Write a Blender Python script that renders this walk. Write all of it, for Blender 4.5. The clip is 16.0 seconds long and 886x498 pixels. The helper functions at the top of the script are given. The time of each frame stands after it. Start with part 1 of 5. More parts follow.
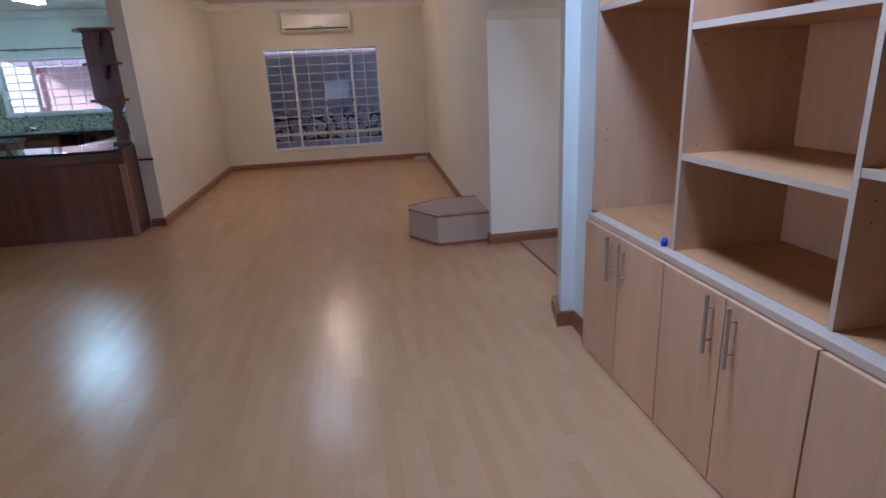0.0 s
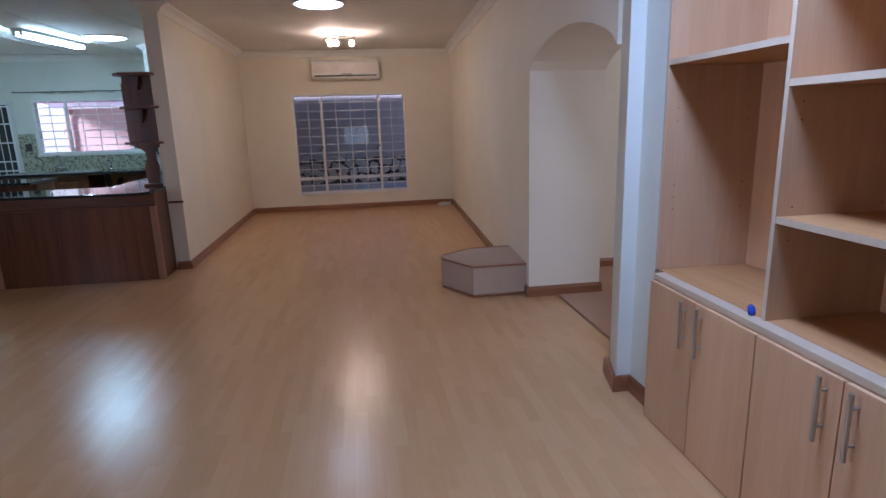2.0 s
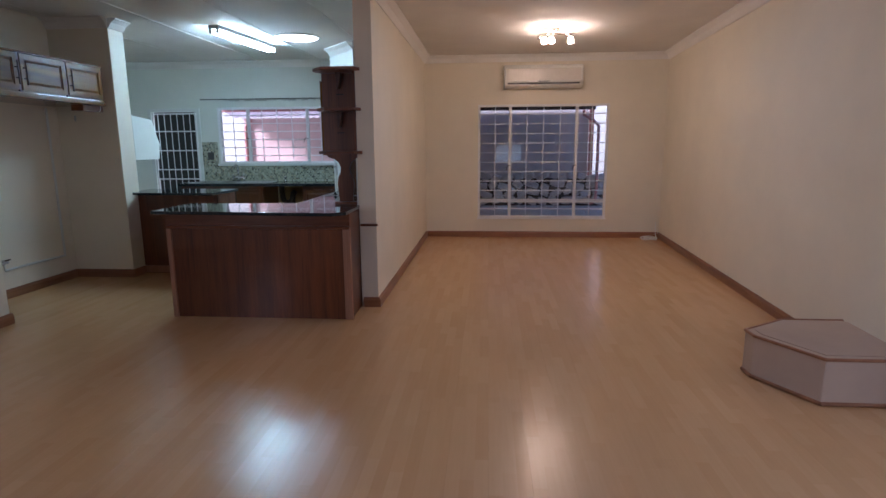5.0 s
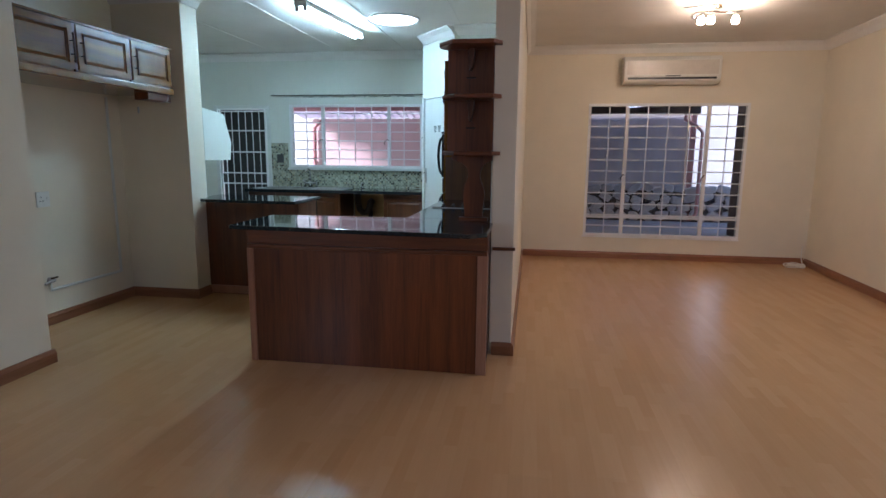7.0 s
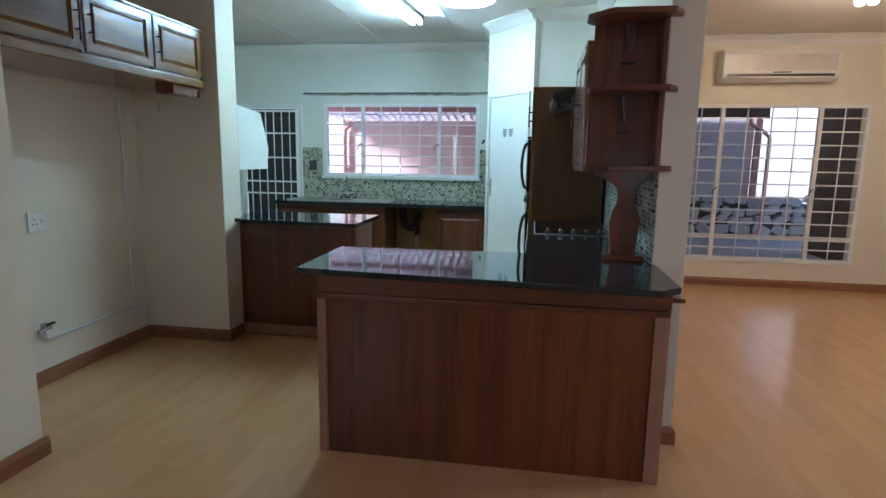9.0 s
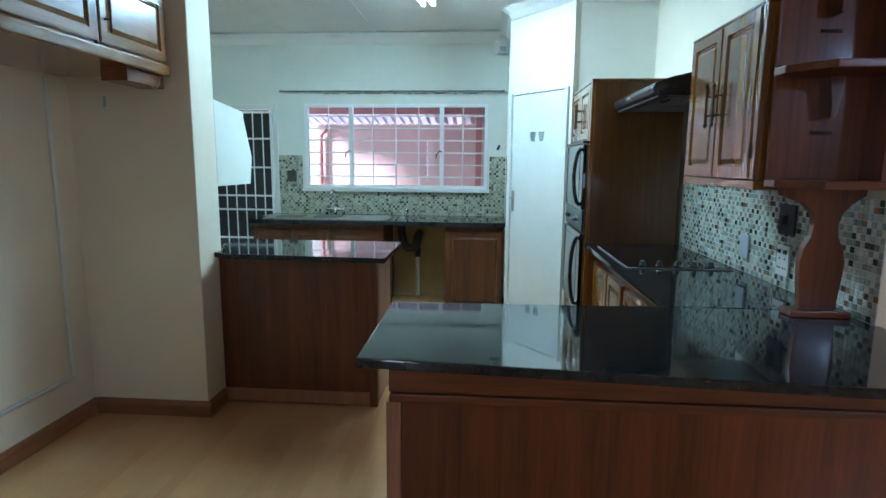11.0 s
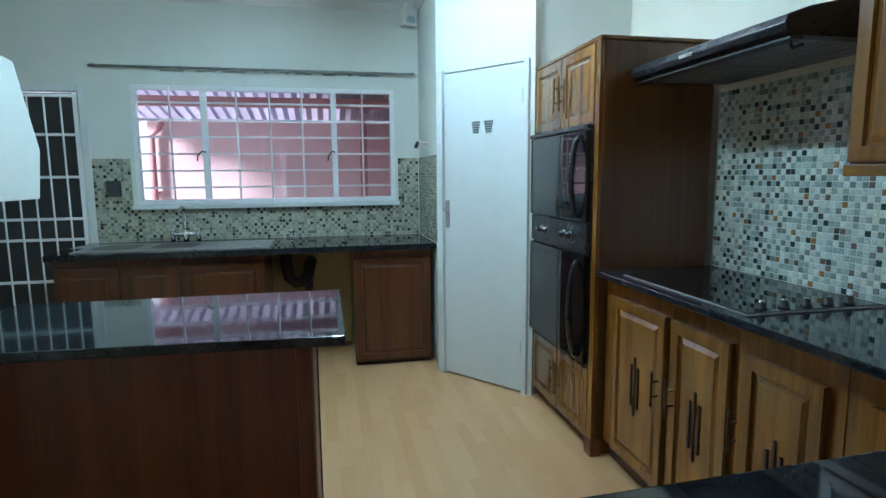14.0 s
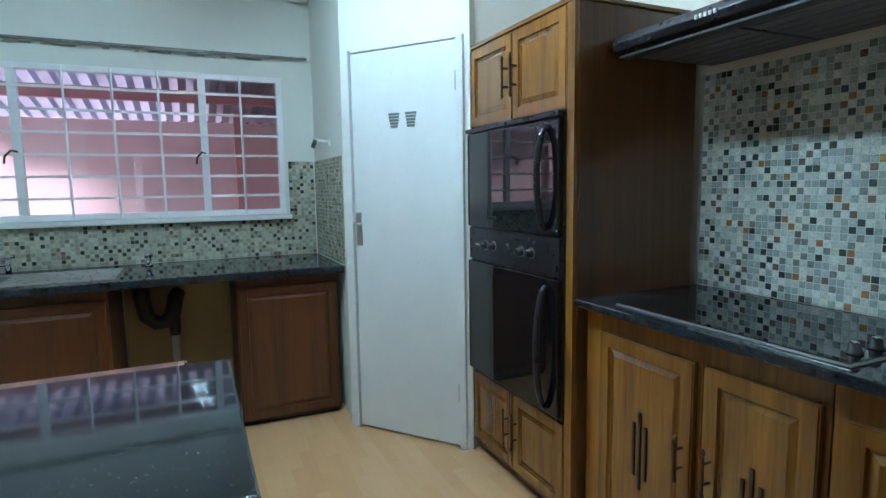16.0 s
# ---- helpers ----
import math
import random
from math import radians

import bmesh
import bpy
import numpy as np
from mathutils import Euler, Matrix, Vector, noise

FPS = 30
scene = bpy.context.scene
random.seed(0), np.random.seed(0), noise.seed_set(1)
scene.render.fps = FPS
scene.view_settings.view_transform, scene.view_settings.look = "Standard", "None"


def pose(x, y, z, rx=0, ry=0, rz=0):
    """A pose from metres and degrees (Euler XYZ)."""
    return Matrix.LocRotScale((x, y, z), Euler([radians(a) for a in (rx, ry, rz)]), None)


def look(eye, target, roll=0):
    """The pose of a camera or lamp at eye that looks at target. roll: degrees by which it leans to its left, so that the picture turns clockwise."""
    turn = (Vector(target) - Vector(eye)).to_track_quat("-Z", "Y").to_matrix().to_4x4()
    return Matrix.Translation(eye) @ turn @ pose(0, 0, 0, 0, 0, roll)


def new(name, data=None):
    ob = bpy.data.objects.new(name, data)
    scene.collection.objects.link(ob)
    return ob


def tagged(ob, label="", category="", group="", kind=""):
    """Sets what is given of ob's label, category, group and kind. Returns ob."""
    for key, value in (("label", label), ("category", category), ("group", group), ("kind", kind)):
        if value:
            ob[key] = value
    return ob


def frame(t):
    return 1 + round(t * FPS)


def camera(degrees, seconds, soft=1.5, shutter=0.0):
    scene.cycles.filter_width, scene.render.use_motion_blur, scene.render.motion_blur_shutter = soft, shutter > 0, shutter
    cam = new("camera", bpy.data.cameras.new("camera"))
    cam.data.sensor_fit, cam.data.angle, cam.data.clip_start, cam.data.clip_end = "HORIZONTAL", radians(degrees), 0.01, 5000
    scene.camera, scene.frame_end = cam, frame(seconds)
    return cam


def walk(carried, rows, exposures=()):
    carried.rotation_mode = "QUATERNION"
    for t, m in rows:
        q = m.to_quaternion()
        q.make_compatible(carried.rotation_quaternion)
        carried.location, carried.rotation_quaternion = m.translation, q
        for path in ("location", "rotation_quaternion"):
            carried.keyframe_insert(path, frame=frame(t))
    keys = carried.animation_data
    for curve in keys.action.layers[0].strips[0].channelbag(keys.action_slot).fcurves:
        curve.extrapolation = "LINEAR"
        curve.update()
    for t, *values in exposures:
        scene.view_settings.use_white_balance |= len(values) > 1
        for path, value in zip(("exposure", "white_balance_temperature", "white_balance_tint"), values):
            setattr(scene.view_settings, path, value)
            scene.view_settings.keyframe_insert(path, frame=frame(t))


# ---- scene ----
cam = camera(77.0, 16.0)
PATH = [
    (0, (0.343, -0.192, 1.479), (0.649, 1.693, 0.884), -2.8),
    (0.5, (0.321, -0.174, 1.51), (0.634, 1.716, 0.934), -2.7),
    (1, (0.287, -0.171, 1.526), (0.607, 1.732, 1.002), -2.5),
    (1.5, (0.212, -0.133, 1.521), (0.535, 1.783, 1.046), -1.9),
    (2, (0.159, 0.015, 1.512), (0.439, 1.945, 1.067), -1.8),
    (2.5, (0.074, 0.232, 1.509), (0.281, 2.178, 1.095), -1.5),
    (3, (-0.042, 0.454, 1.478), (0.081, 2.411, 1.084), -1.2),
    (3.5, (-0.231, 0.74, 1.453), (-0.176, 2.704, 1.076), -0.9),
    (4, (-0.394, 0.992, 1.448), (-0.411, 2.957, 1.076), -0.8),
    (6.5, (-1.448, 2.406, 1.408), (-1.74, 4.354, 1.064), 0.4),
    (7, (-1.66, 2.648, 1.384), (-1.963, 4.596, 1.048), 0.5),
    (7.5, (-1.863, 2.897, 1.394), (-2.176, 4.843, 1.058), 0.6),
    (8, (-2.099, 3.134, 1.4), (-2.417, 5.08, 1.065), 0.8),
    (8.5, (-2.323, 3.353, 1.41), (-2.638, 5.3, 1.078), 0.9),
    (9, (-2.503, 3.591, 1.429), (-2.814, 5.54, 1.103), 0.9),
    (11.5, (-3.353, 4.723, 1.448), (-3.421, 6.7, 1.15), 0.3),
    (12, (-3.47, 4.961, 1.436), (-3.452, 6.939, 1.144), 0.1),
    (12.5, (-3.56, 5.205, 1.427), (-3.466, 7.182, 1.142), -0.1),
    (13, (-3.643, 5.441, 1.401), (-3.459, 7.414, 1.124), -0.2),
    (13.5, (-3.716, 5.639, 1.387), (-3.415, 7.598, 1.117), -0.4),
    (14, (-3.76, 5.862, 1.374), (-3.355, 7.804, 1.114), -0.5),
    (14.5, (-3.785, 6.065, 1.371), (-3.293, 7.987, 1.119), -0.6),
    (15, (-3.797, 6.267, 1.362), (-3.22, 8.166, 1.119), -0.7),
    (15.5, (-3.792, 6.443, 1.349), (-3.102, 8.306, 1.115), -0.7),
    (16, (-3.781, 6.617, 1.34), (-2.966, 8.429, 1.117), -0.9),
]
walk(cam, [(t, look(eye, target, roll)) for t, eye, target, roll in PATH],
     exposures=[(0.0, 0.33, 5100, 22), (4.0, 0.35, 5420, 28), (8.0, 0.66, 5420, 17), (11.5, 1.00, 5350, 13), (13.5, 0.68, 5350, 16), (16.0, 0.63, 5480, 22)])

# ---- world, sun and large lights ----
world = bpy.data.worlds.new("sky")
scene.world = world
world.use_nodes = True
wn = world.node_tree.nodes
sky = wn.new("ShaderNodeTexSky")
sky.sky_type, sky.sun_disc = "NISHITA", False
SUN_DIR = Vector((0.70, 0.55, -0.45)).normalized()          # the way the sunlight travels
sky.sun_elevation = math.asin(-SUN_DIR.z)
sky.sun_rotation = math.atan2(-SUN_DIR.x, -SUN_DIR.y)
world.node_tree.links.new(sky.outputs[0], wn["Background"].inputs[0])
wn["Background"].inputs[1].default_value = 0.15
sun = new("sun", bpy.data.lights.new("sun", "SUN"))
sun.data.energy, sun.data.angle, sun.data.color = 5.0, radians(9.0), (1.0, 0.95, 0.90)
sun.rotation_euler = SUN_DIR.to_track_quat("-Z", "Y").to_euler()


def area_lamp(name, m, width, height, power, colour):
    ob = new(name, bpy.data.lights.new(name, "AREA"))
    ob.data.shape, ob.data.size, ob.data.size_y = "RECTANGLE", width, height
    ob.data.energy, ob.data.color = power, colour
    ob.matrix_world = m
    return ob


# sky light that stands in the small window far behind the start of the walk
area_lamp("rear_window_skylight", look((0.15, -6.28, 1.05), (0.15, 0, 1.0)), 1.2, 0.8, 2.5, (0.60, 0.92, 1.0))
# the light of the round cool-white ceiling lamp over the start of the walk
start_lamp = area_lamp("round_lamp_light", look((1.12, 1.50, 2.715), (1.12, 1.501, 0)), 0.4, 0.4, 28, (0.52, 0.72, 1.0))
start_lamp.data.shape = "DISK"
# sky light from an added, unseen dining side window, beside the start of the walk
area_lamp("dining_side_fill", look((-4.88, 0.9, 1.5), (0, 0.9, 1.3)), 1.9, 1.15, 24, (0.84, 0.92, 1.0))
# the same in the hall's window
area_lamp("hall_window_skylight", look((4.98, 2.6, 1.5), (2.5, 3.4, 1.0)), 1.6, 1.2, 22, (0.96, 0.96, 0.90))


# ---- materials ----
def material(name):
    m = bpy.data.materials.new(name)
    m.use_nodes = True
    t = m.node_tree
    return m, t, t.nodes["Principled BSDF"]


def node(t, kind, **values):
    n = t.nodes.new(kind)
    for key, value in values.items():
        n.inputs[key.replace("_", " ")].default_value = value
    return n


def ramp(t, fac, stops, constant=False):
    r = t.nodes.new("ShaderNodeValToRGB")
    r.color_ramp.interpolation = "CONSTANT" if constant else "LINEAR"
    while len(r.color_ramp.elements) < len(stops):
        r.color_ramp.elements.new(0.5)
    for e, (at, c) in zip(r.color_ramp.elements, stops):
        e.position, e.color = at, (*c, 1)
    t.links.new(fac, r.inputs[0])
    return r.outputs[0]


def mixed(t, fac, a, b, how="MIX"):
    n = t.nodes.new("ShaderNodeMix")
    n.data_type, n.blend_type = "RGBA", how
    for socket, v in ((n.inputs[0], fac), (n.inputs[6], a), (n.inputs[7], b)):
        if hasattr(v, "is_linked"):
            t.links.new(v, socket)
        else:
            socket.default_value = v if isinstance(v, float) else (*v, 1)
    return n.outputs[2]


def bump(t, bsdf, height, strength=0.2, distance=0.002):
    b = node(t, "ShaderNodeBump", Strength=strength, Distance=distance)
    t.links.new(height, b.inputs["Height"])
    t.links.new(b.outputs[0], bsdf.inputs["Normal"])


def coords(t, scale, local=False):
    m = node(t, "ShaderNodeMapping", Scale=scale)
    if local:
        t.links.new(t.nodes.new("ShaderNodeTexCoord").outputs["Object"], m.inputs[0])
    else:
        t.links.new(t.nodes.new("ShaderNodeNewGeometry").outputs["Position"], m.inputs[0])
    return m.outputs[0]


def noise_tex(t, vec, scale, detail=4.0, rough=0.55, distort=0.0):
    n = node(t, "ShaderNodeTexNoise", Scale=scale, Detail=detail, Roughness=rough, Distortion=distort)
    t.links.new(vec, n.inputs["Vector"])
    return n.outputs["Fac"]


def paint(name, colour, rough=0.6, grain=260.0, strength=0.10, stain=0.06):
    """Roller-painted plaster: fine stipple, faint broad stains."""
    m, t, b = material(name)
    v = coords(t, (1, 1, 1))
    broad = noise_tex(t, v, 1.3, 5, 0.6)
    dark = tuple(c * (1 - 2.2 * stain) for c in colour)
    lite = tuple(min(1, c * (1 + stain)) for c in colour)
    t.links.new(ramp(t, broad, [(0.3, dark), (0.65, lite)]), b.inputs["Base Color"])
    b.inputs["Roughness"].default_value = rough
    fine = noise_tex(t, v, grain, 3)
    mid = noise_tex(t, v, 22, 3)
    s = t.nodes.new("ShaderNodeMath")
    s.operation = "ADD"
    t.links.new(fine, s.inputs[0]), t.links.new(mid, s.inputs[1])
    bump(t, b, s.outputs[0], strength, 0.003)
    return m


def wood(name, dark, lite, axis="z", rough=0.35, coat=0.0, grain=1.0, figure=0.5):
    """Veneer or solid timber, grain along an axis of the part, with slight change from piece to piece."""
    m, t, b = material(name)
    s = {"x": (0.7, 14, 14), "y": (14, 0.7, 14), "z": (14, 14, 0.7)}[axis]
    v = coords(t, s, local=True)
    info = t.nodes.new("ShaderNodeObjectInfo")
    add = t.nodes.new("ShaderNodeVectorMath")
    add.operation = "ADD"
    mul = t.nodes.new("ShaderNodeMath")
    mul.operation, mul.inputs[1].default_value = "MULTIPLY", 37.0
    t.links.new(info.outputs["Random"], mul.inputs[0])
    t.links.new(v, add.inputs[0]), t.links.new(mul.outputs[0], add.inputs[1])
    coarse = noise_tex(t, add.outputs[0], 1.1 * grain, 6, 0.6, 0.6)
    fine = noise_tex(t, add.outputs[0], 9.0 * grain, 4, 0.65)
    tone = ramp(t, coarse, [(0.32, dark), (0.68, lite)])
    tone = mixed(t, 0.35, tone, ramp(t, fine, [(0.35, dark), (0.7, lite)]))
    vary = ramp(t, info.outputs["Random"], [(0, (1 - 0.28 * figure,) * 3), (1, (1 + 0.16 * figure, 1 + 0.12 * figure, 1 + 0.08 * figure))])
    t.links.new(mixed(t, 1.0, tone, vary, "MULTIPLY"), b.inputs["Base Color"])
    b.inputs["Roughness"].default_value = rough
    b.inputs["Coat Weight"].default_value = coat
    b.inputs["Coat Roughness"].default_value = 0.12
    bump(t, b, fine, 0.08, 0.001)
    return m


def plain(name, colour, rough=0.4, metal=0.0, coat=0.0, dirt=0.08, scale=9.0):
    m, t, b = material(name)
    v = coords(t, (1, 1, 1))
    n = noise_tex(t, v, scale, 5)
    t.links.new(ramp(t, n, [(0.3, tuple(c * (1 - dirt) for c in colour)), (0.7, colour)]), b.inputs["Base Color"])
    b.inputs["Metallic"].default_value = metal
    b.inputs["Coat Weight"].default_value = coat
    t.links.new(ramp(t, noise_tex(t, v, 40, 3), [(0.3, (rough * 0.85,) * 3), (0.7, (min(1, rough * 1.15),) * 3)]), b.inputs["Roughness"])
    return m


def glowing(name, colour, strength):
    m, t, b = material(name)
    b.inputs["Base Color"].default_value = (*colour, 1)
    b.inputs["Emission Color"].default_value = (*colour, 1)
    b.inputs["Emission Strength"].default_value = strength
    return m


WALL = paint("cream_wall_paint", (0.80, 0.732, 0.592), stain=0.025)
WHITE_WALL = paint("white_wall_paint", (0.715, 0.735, 0.665), stain=0.025)
CEILING = paint("white_ceiling_paint", (0.80, 0.78, 0.74), 0.75, stain=0.03)
CORNICE = paint("white_cornice_paint", (0.82, 0.80, 0.76), 0.6, stain=0.02)
GLOSS_WHITE = plain("white_enamel", (0.70, 0.72, 0.69), 0.32, dirt=0.04)
SKIRT = wood("stained_skirting_wood", (0.20, 0.075, 0.03), (0.36, 0.16, 0.075), "y", 0.38, 0.2)
SKIRT_X = wood("stained_skirting_wood_across", (0.20, 0.075, 0.03), (0.36, 0.16, 0.075), "x", 0.38, 0.2)
MAHOGANY = wood("dark_red_veneer", (0.055, 0.013, 0.004), (0.215, 0.062, 0.016), "z", 0.33, 0.25, 0.7, 1.1)
MAHOGANY_X = wood("dark_red_timber_across", (0.055, 0.013, 0.004), (0.215, 0.062, 0.016), "x", 0.33, 0.25, 0.7)
STRIP = wood("worn_pale_corner_strip", (0.26, 0.11, 0.06), (0.42, 0.23, 0.14), "z", 0.5)
TEAK = wood("varnished_brown_timber", (0.100, 0.038, 0.006), (0.305, 0.124, 0.015), "z", 0.24, 0.7, 0.8)
TEAK_X = wood("varnished_brown_timber_across", (0.100, 0.038, 0.006), (0.305, 0.124, 0.015), "x", 0.24, 0.7, 0.8)
TEAK_Y = wood("varnished_brown_timber_deep", (0.100, 0.038, 0.006), (0.305, 0.124, 0.015), "y", 0.24, 0.7, 0.8)
# TEAK toned down: shade under the hood is put into the oven cabinet's body
TEAK_SHADED = wood("shaded_brown_cabinet_side", (0.080, 0.030, 0.006), (0.215, 0.082, 0.013), "z", 0.34, 0.3, 0.7)
DARK_WOOD = wood("dark_brown_cabinet_timber", (0.042, 0.013, 0.005), (0.130, 0.042, 0.012), "z", 0.33, 0.3, 0.7)
SEAM = plain("dark_groove", (0.02, 0.009, 0.005), 0.6)
BEECH = wood("pale_beech_laminate", (0.61, 0.37, 0.205), (0.72, 0.47, 0.285), "z", 0.42, 0.0, 0.9)
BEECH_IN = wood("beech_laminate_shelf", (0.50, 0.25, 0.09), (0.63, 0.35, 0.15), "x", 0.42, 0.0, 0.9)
EDGE = plain("pale_edge_banding", (0.62, 0.49, 0.35), 0.5)
STEEL = plain("brushed_steel", (0.55, 0.53, 0.51), 0.42, 1.0)
SINK_STEEL = plain("sink_stainless_steel", (0.60, 0.61, 0.60), 0.30, 1.0)
CHROME = plain("chrome", (0.75, 0.75, 0.75), 0.10, 1.0)
BRONZE = plain("antique_bronze", (0.10, 0.065, 0.035), 0.38, 0.9)
BLACK_GLASS = plain("black_oven_glass", (0.006, 0.006, 0.007), 0.02)
BLACK_GLASS.node_tree.nodes["Principled BSDF"].inputs["Specular IOR Level"].default_value = 0.55
BLACK = plain("black_enamel", (0.012, 0.012, 0.014), 0.30)
FILTER = plain("grey_hood_filter", (0.24, 0.24, 0.25), 0.5, 0.4)
WHITE_PLASTIC = plain("white_plastic", (0.80, 0.79, 0.74), 0.35)
AC_PANEL = plain("ivory_plastic_panel", (0.66, 0.61, 0.54), 0.30)
DARK_PLASTIC = plain("dark_plastic", (0.03, 0.028, 0.026), 0.4)
GREY_PLASTIC = plain("grey_plastic", (0.45, 0.50, 0.55), 0.35)
BLUE = plain("blue_plastic", (0.02, 0.05, 0.42), 0.35)
CARPET = paint("beige_pink_carpet", (0.52, 0.39, 0.29), 0.95, 420, 0.5, 0.05)
HALL_FLOOR = paint("brown_hall_carpet", (0.48, 0.30, 0.20), 0.95, 420, 0.4, 0.05)
RED_WALL = paint("red_outside_paint", (0.80, 0.57, 0.56), 0.8)
GREY_WALL = paint("grey_outside_plaster", (0.68, 0.62, 0.64), 0.8)
WHITE_OUT = paint("white_outside_paint", (0.64, 0.62, 0.60), 0.8)
ROOF_DARK = wood("dark_roof_boards", (0.05, 0.03, 0.028), (0.10, 0.06, 0.05), "y", 0.6)
PAVING = paint("grey_paving_concrete", (0.56, 0.56, 0.57), 0.85, 80, 0.3)
PINK_STEEL = plain("pink_painted_steel", (0.58, 0.27, 0.26), 0.5)
MUNTIN = plain("white_bar_enamel", (0.86, 0.86, 0.86), 0.4)
TUBE_GLOW = glowing("tube_glow", (0.66, 0.98, 0.99), 80)
SKY_DISC = glowing("sun_tunnel_glow", (0.86, 0.96, 1.0), 12)
SKY_DISC_DIM = glowing("shaded_sun_tunnel_glow", (0.86, 0.96, 1.0), 7)
BULB_GLOW = glowing("halogen_glow", (1.0, 0.74, 0.46), 155)


def floor_material():
    m, t, b = material("beech_strip_laminate")
    info = t.nodes.new("ShaderNodeObjectInfo")
    geo = t.nodes.new("ShaderNodeNewGeometry")
    xyz = t.nodes.new("ShaderNodeSeparateXYZ")
    t.links.new(geo.outputs["Position"], xyz.inputs[0])

    def calc(how, a, b=0.0):
        n = t.nodes.new("ShaderNodeMath")
        n.operation = how
        for socket, v in zip(n.inputs, (a, b)):
            if hasattr(v, "is_linked"):
                t.links.new(v, socket)
            else:
                socket.default_value = v
        return n.outputs[0]
    row = calc("FLOOR", calc("DIVIDE", calc("ADD", xyz.outputs[0], 6.65), 0.0633))
    shift = calc("MULTIPLY", calc("FRACT", calc("MULTIPLY", row, 0.618)), 0.43)
    col = calc("FLOOR", calc("DIVIDE", calc("ADD", xyz.outputs[1], shift), 0.43))
    both = t.nodes.new("ShaderNodeCombineXYZ")
    t.links.new(row, both.inputs[0]), t.links.new(col, both.inputs[1])
    white = t.nodes.new("ShaderNodeTexWhiteNoise")
    t.links.new(both.outputs[0], white.inputs["Vector"])
    strip = ramp(t, white.outputs["Value"], [(0.0, (0.560, 0.318, 0.142)), (0.5, (0.585, 0.342, 0.160)), (1.0, (0.612, 0.366, 0.180))])
    v = coords(t, (22, 1.2, 22))
    grain = noise_tex(t, v, 2.6, 3, 0.5)
    tone = mixed(t, 0.14, strip, ramp(t, grain, [(0.3, (0.48, 0.28, 0.13)), (0.7, (0.63, 0.40, 0.21))]))
    vary = ramp(t, info.outputs["Random"], [(0, (0.97, 0.965, 0.955)), (1, (1.02, 1.015, 1.01))])
    t.links.new(mixed(t, 1.0, tone, vary, "MULTIPLY"), b.inputs["Base Color"])
    wear = noise_tex(t, coords(t, (1, 1, 1)), 1.2, 1, 0.4)
    t.links.new(ramp(t, wear, [(0.3, (0.236,) * 3), (0.7, (0.250,) * 3)]), b.inputs["Roughness"])
    return m


def granite_material():
    m, t, b = material("polished_black_granite")
    v = coords(t, (1, 1, 1))
    vor = node(t, "ShaderNodeTexVoronoi", Scale=420.0)
    t.links.new(v, vor.inputs["Vector"])
    speck = ramp(t, vor.outputs["Color"], [(0.0, (0.009, 0.011, 0.013)), (0.86, (0.020, 0.025, 0.029)), (0.97, (0.055, 0.065, 0.072))])
    cloud = ramp(t, noise_tex(t, v, 30, 4), [(0.35, (0.6, 0.6, 0.6)), (0.7, (1.6, 1.7, 1.8))])
    t.links.new(mixed(t, 1.0, speck, cloud, "MULTIPLY"), b.inputs["Base Color"])
    t.links.new(ramp(t, noise_tex(t, v, 6, 5), [(0.3, (0.03,) * 3), (0.75, (0.075,) * 3)]), b.inputs["Roughness"])
    return m


PALE_MIX = ((0.0, (0.58, 0.62, 0.55)), (0.34, (0.70, 0.74, 0.66)), (0.66, (0.36, 0.42, 0.38)), (0.84, (0.70, 0.70, 0.56)), (0.93, (0.50, 0.56, 0.52)))
# olive chips; the sink wall's weaker light is put into their darker tones
SINK_PALE_SHADED = ((0.0, (0.40, 0.41, 0.31)), (0.34, (0.50, 0.50, 0.39)), (0.62, (0.31, 0.32, 0.24)), (0.84, (0.47, 0.43, 0.28)))
SINK_DARK_SHADED = ((0.0, (0.30, 0.31, 0.24)), (0.36, (0.45, 0.45, 0.35)), (0.62, (0.17, 0.17, 0.13)), (0.76, (0.040, 0.046, 0.038)), (0.94, (0.16, 0.12, 0.08)))
DARK_MIX = ((0.0, (0.36, 0.41, 0.36)), (0.30, (0.56, 0.61, 0.53)), (0.52, (0.22, 0.25, 0.21)), (0.70, (0.050, 0.068, 0.058)), (0.87, (0.19, 0.14, 0.10)), (0.95, (0.36, 0.18, 0.06)))


def mosaic_material(name, stops, per_island):
    m, t, b = material(name)
    if per_island:
        r = t.nodes.new("ShaderNodeNewGeometry").outputs["Random Per Island"]
    else:
        r = t.nodes.new("ShaderNodeObjectInfo").outputs["Random"]
    base = ramp(t, r, stops, True)
    vein = noise_tex(t, coords(t, (1, 1, 1)), 160, 4, 0.6, 1.2)
    t.links.new(mixed(t, 1.0, base, ramp(t, vein, [(0.36, (0.72, 0.72, 0.72)), (0.5, (1.0, 1.0, 1.0)), (0.7, (1.3, 1.3, 1.25))]), "MULTIPLY"), b.inputs["Base Color"])
    b.inputs["Roughness"].default_value = 0.16
    b.inputs["Coat Weight"].default_value = 0.4
    bump(t, b, vein, 0.3, 0.002)
    return m


def glass_material():
    m, t, b = material("window_glass")
    b.inputs["Base Color"].default_value = (0.95, 0.97, 0.97, 1)
    b.inputs["Transmission Weight"].default_value = 1.0
    b.inputs["Roughness"].default_value = 0.0
    b.inputs["IOR"].default_value = 1.45
    return m


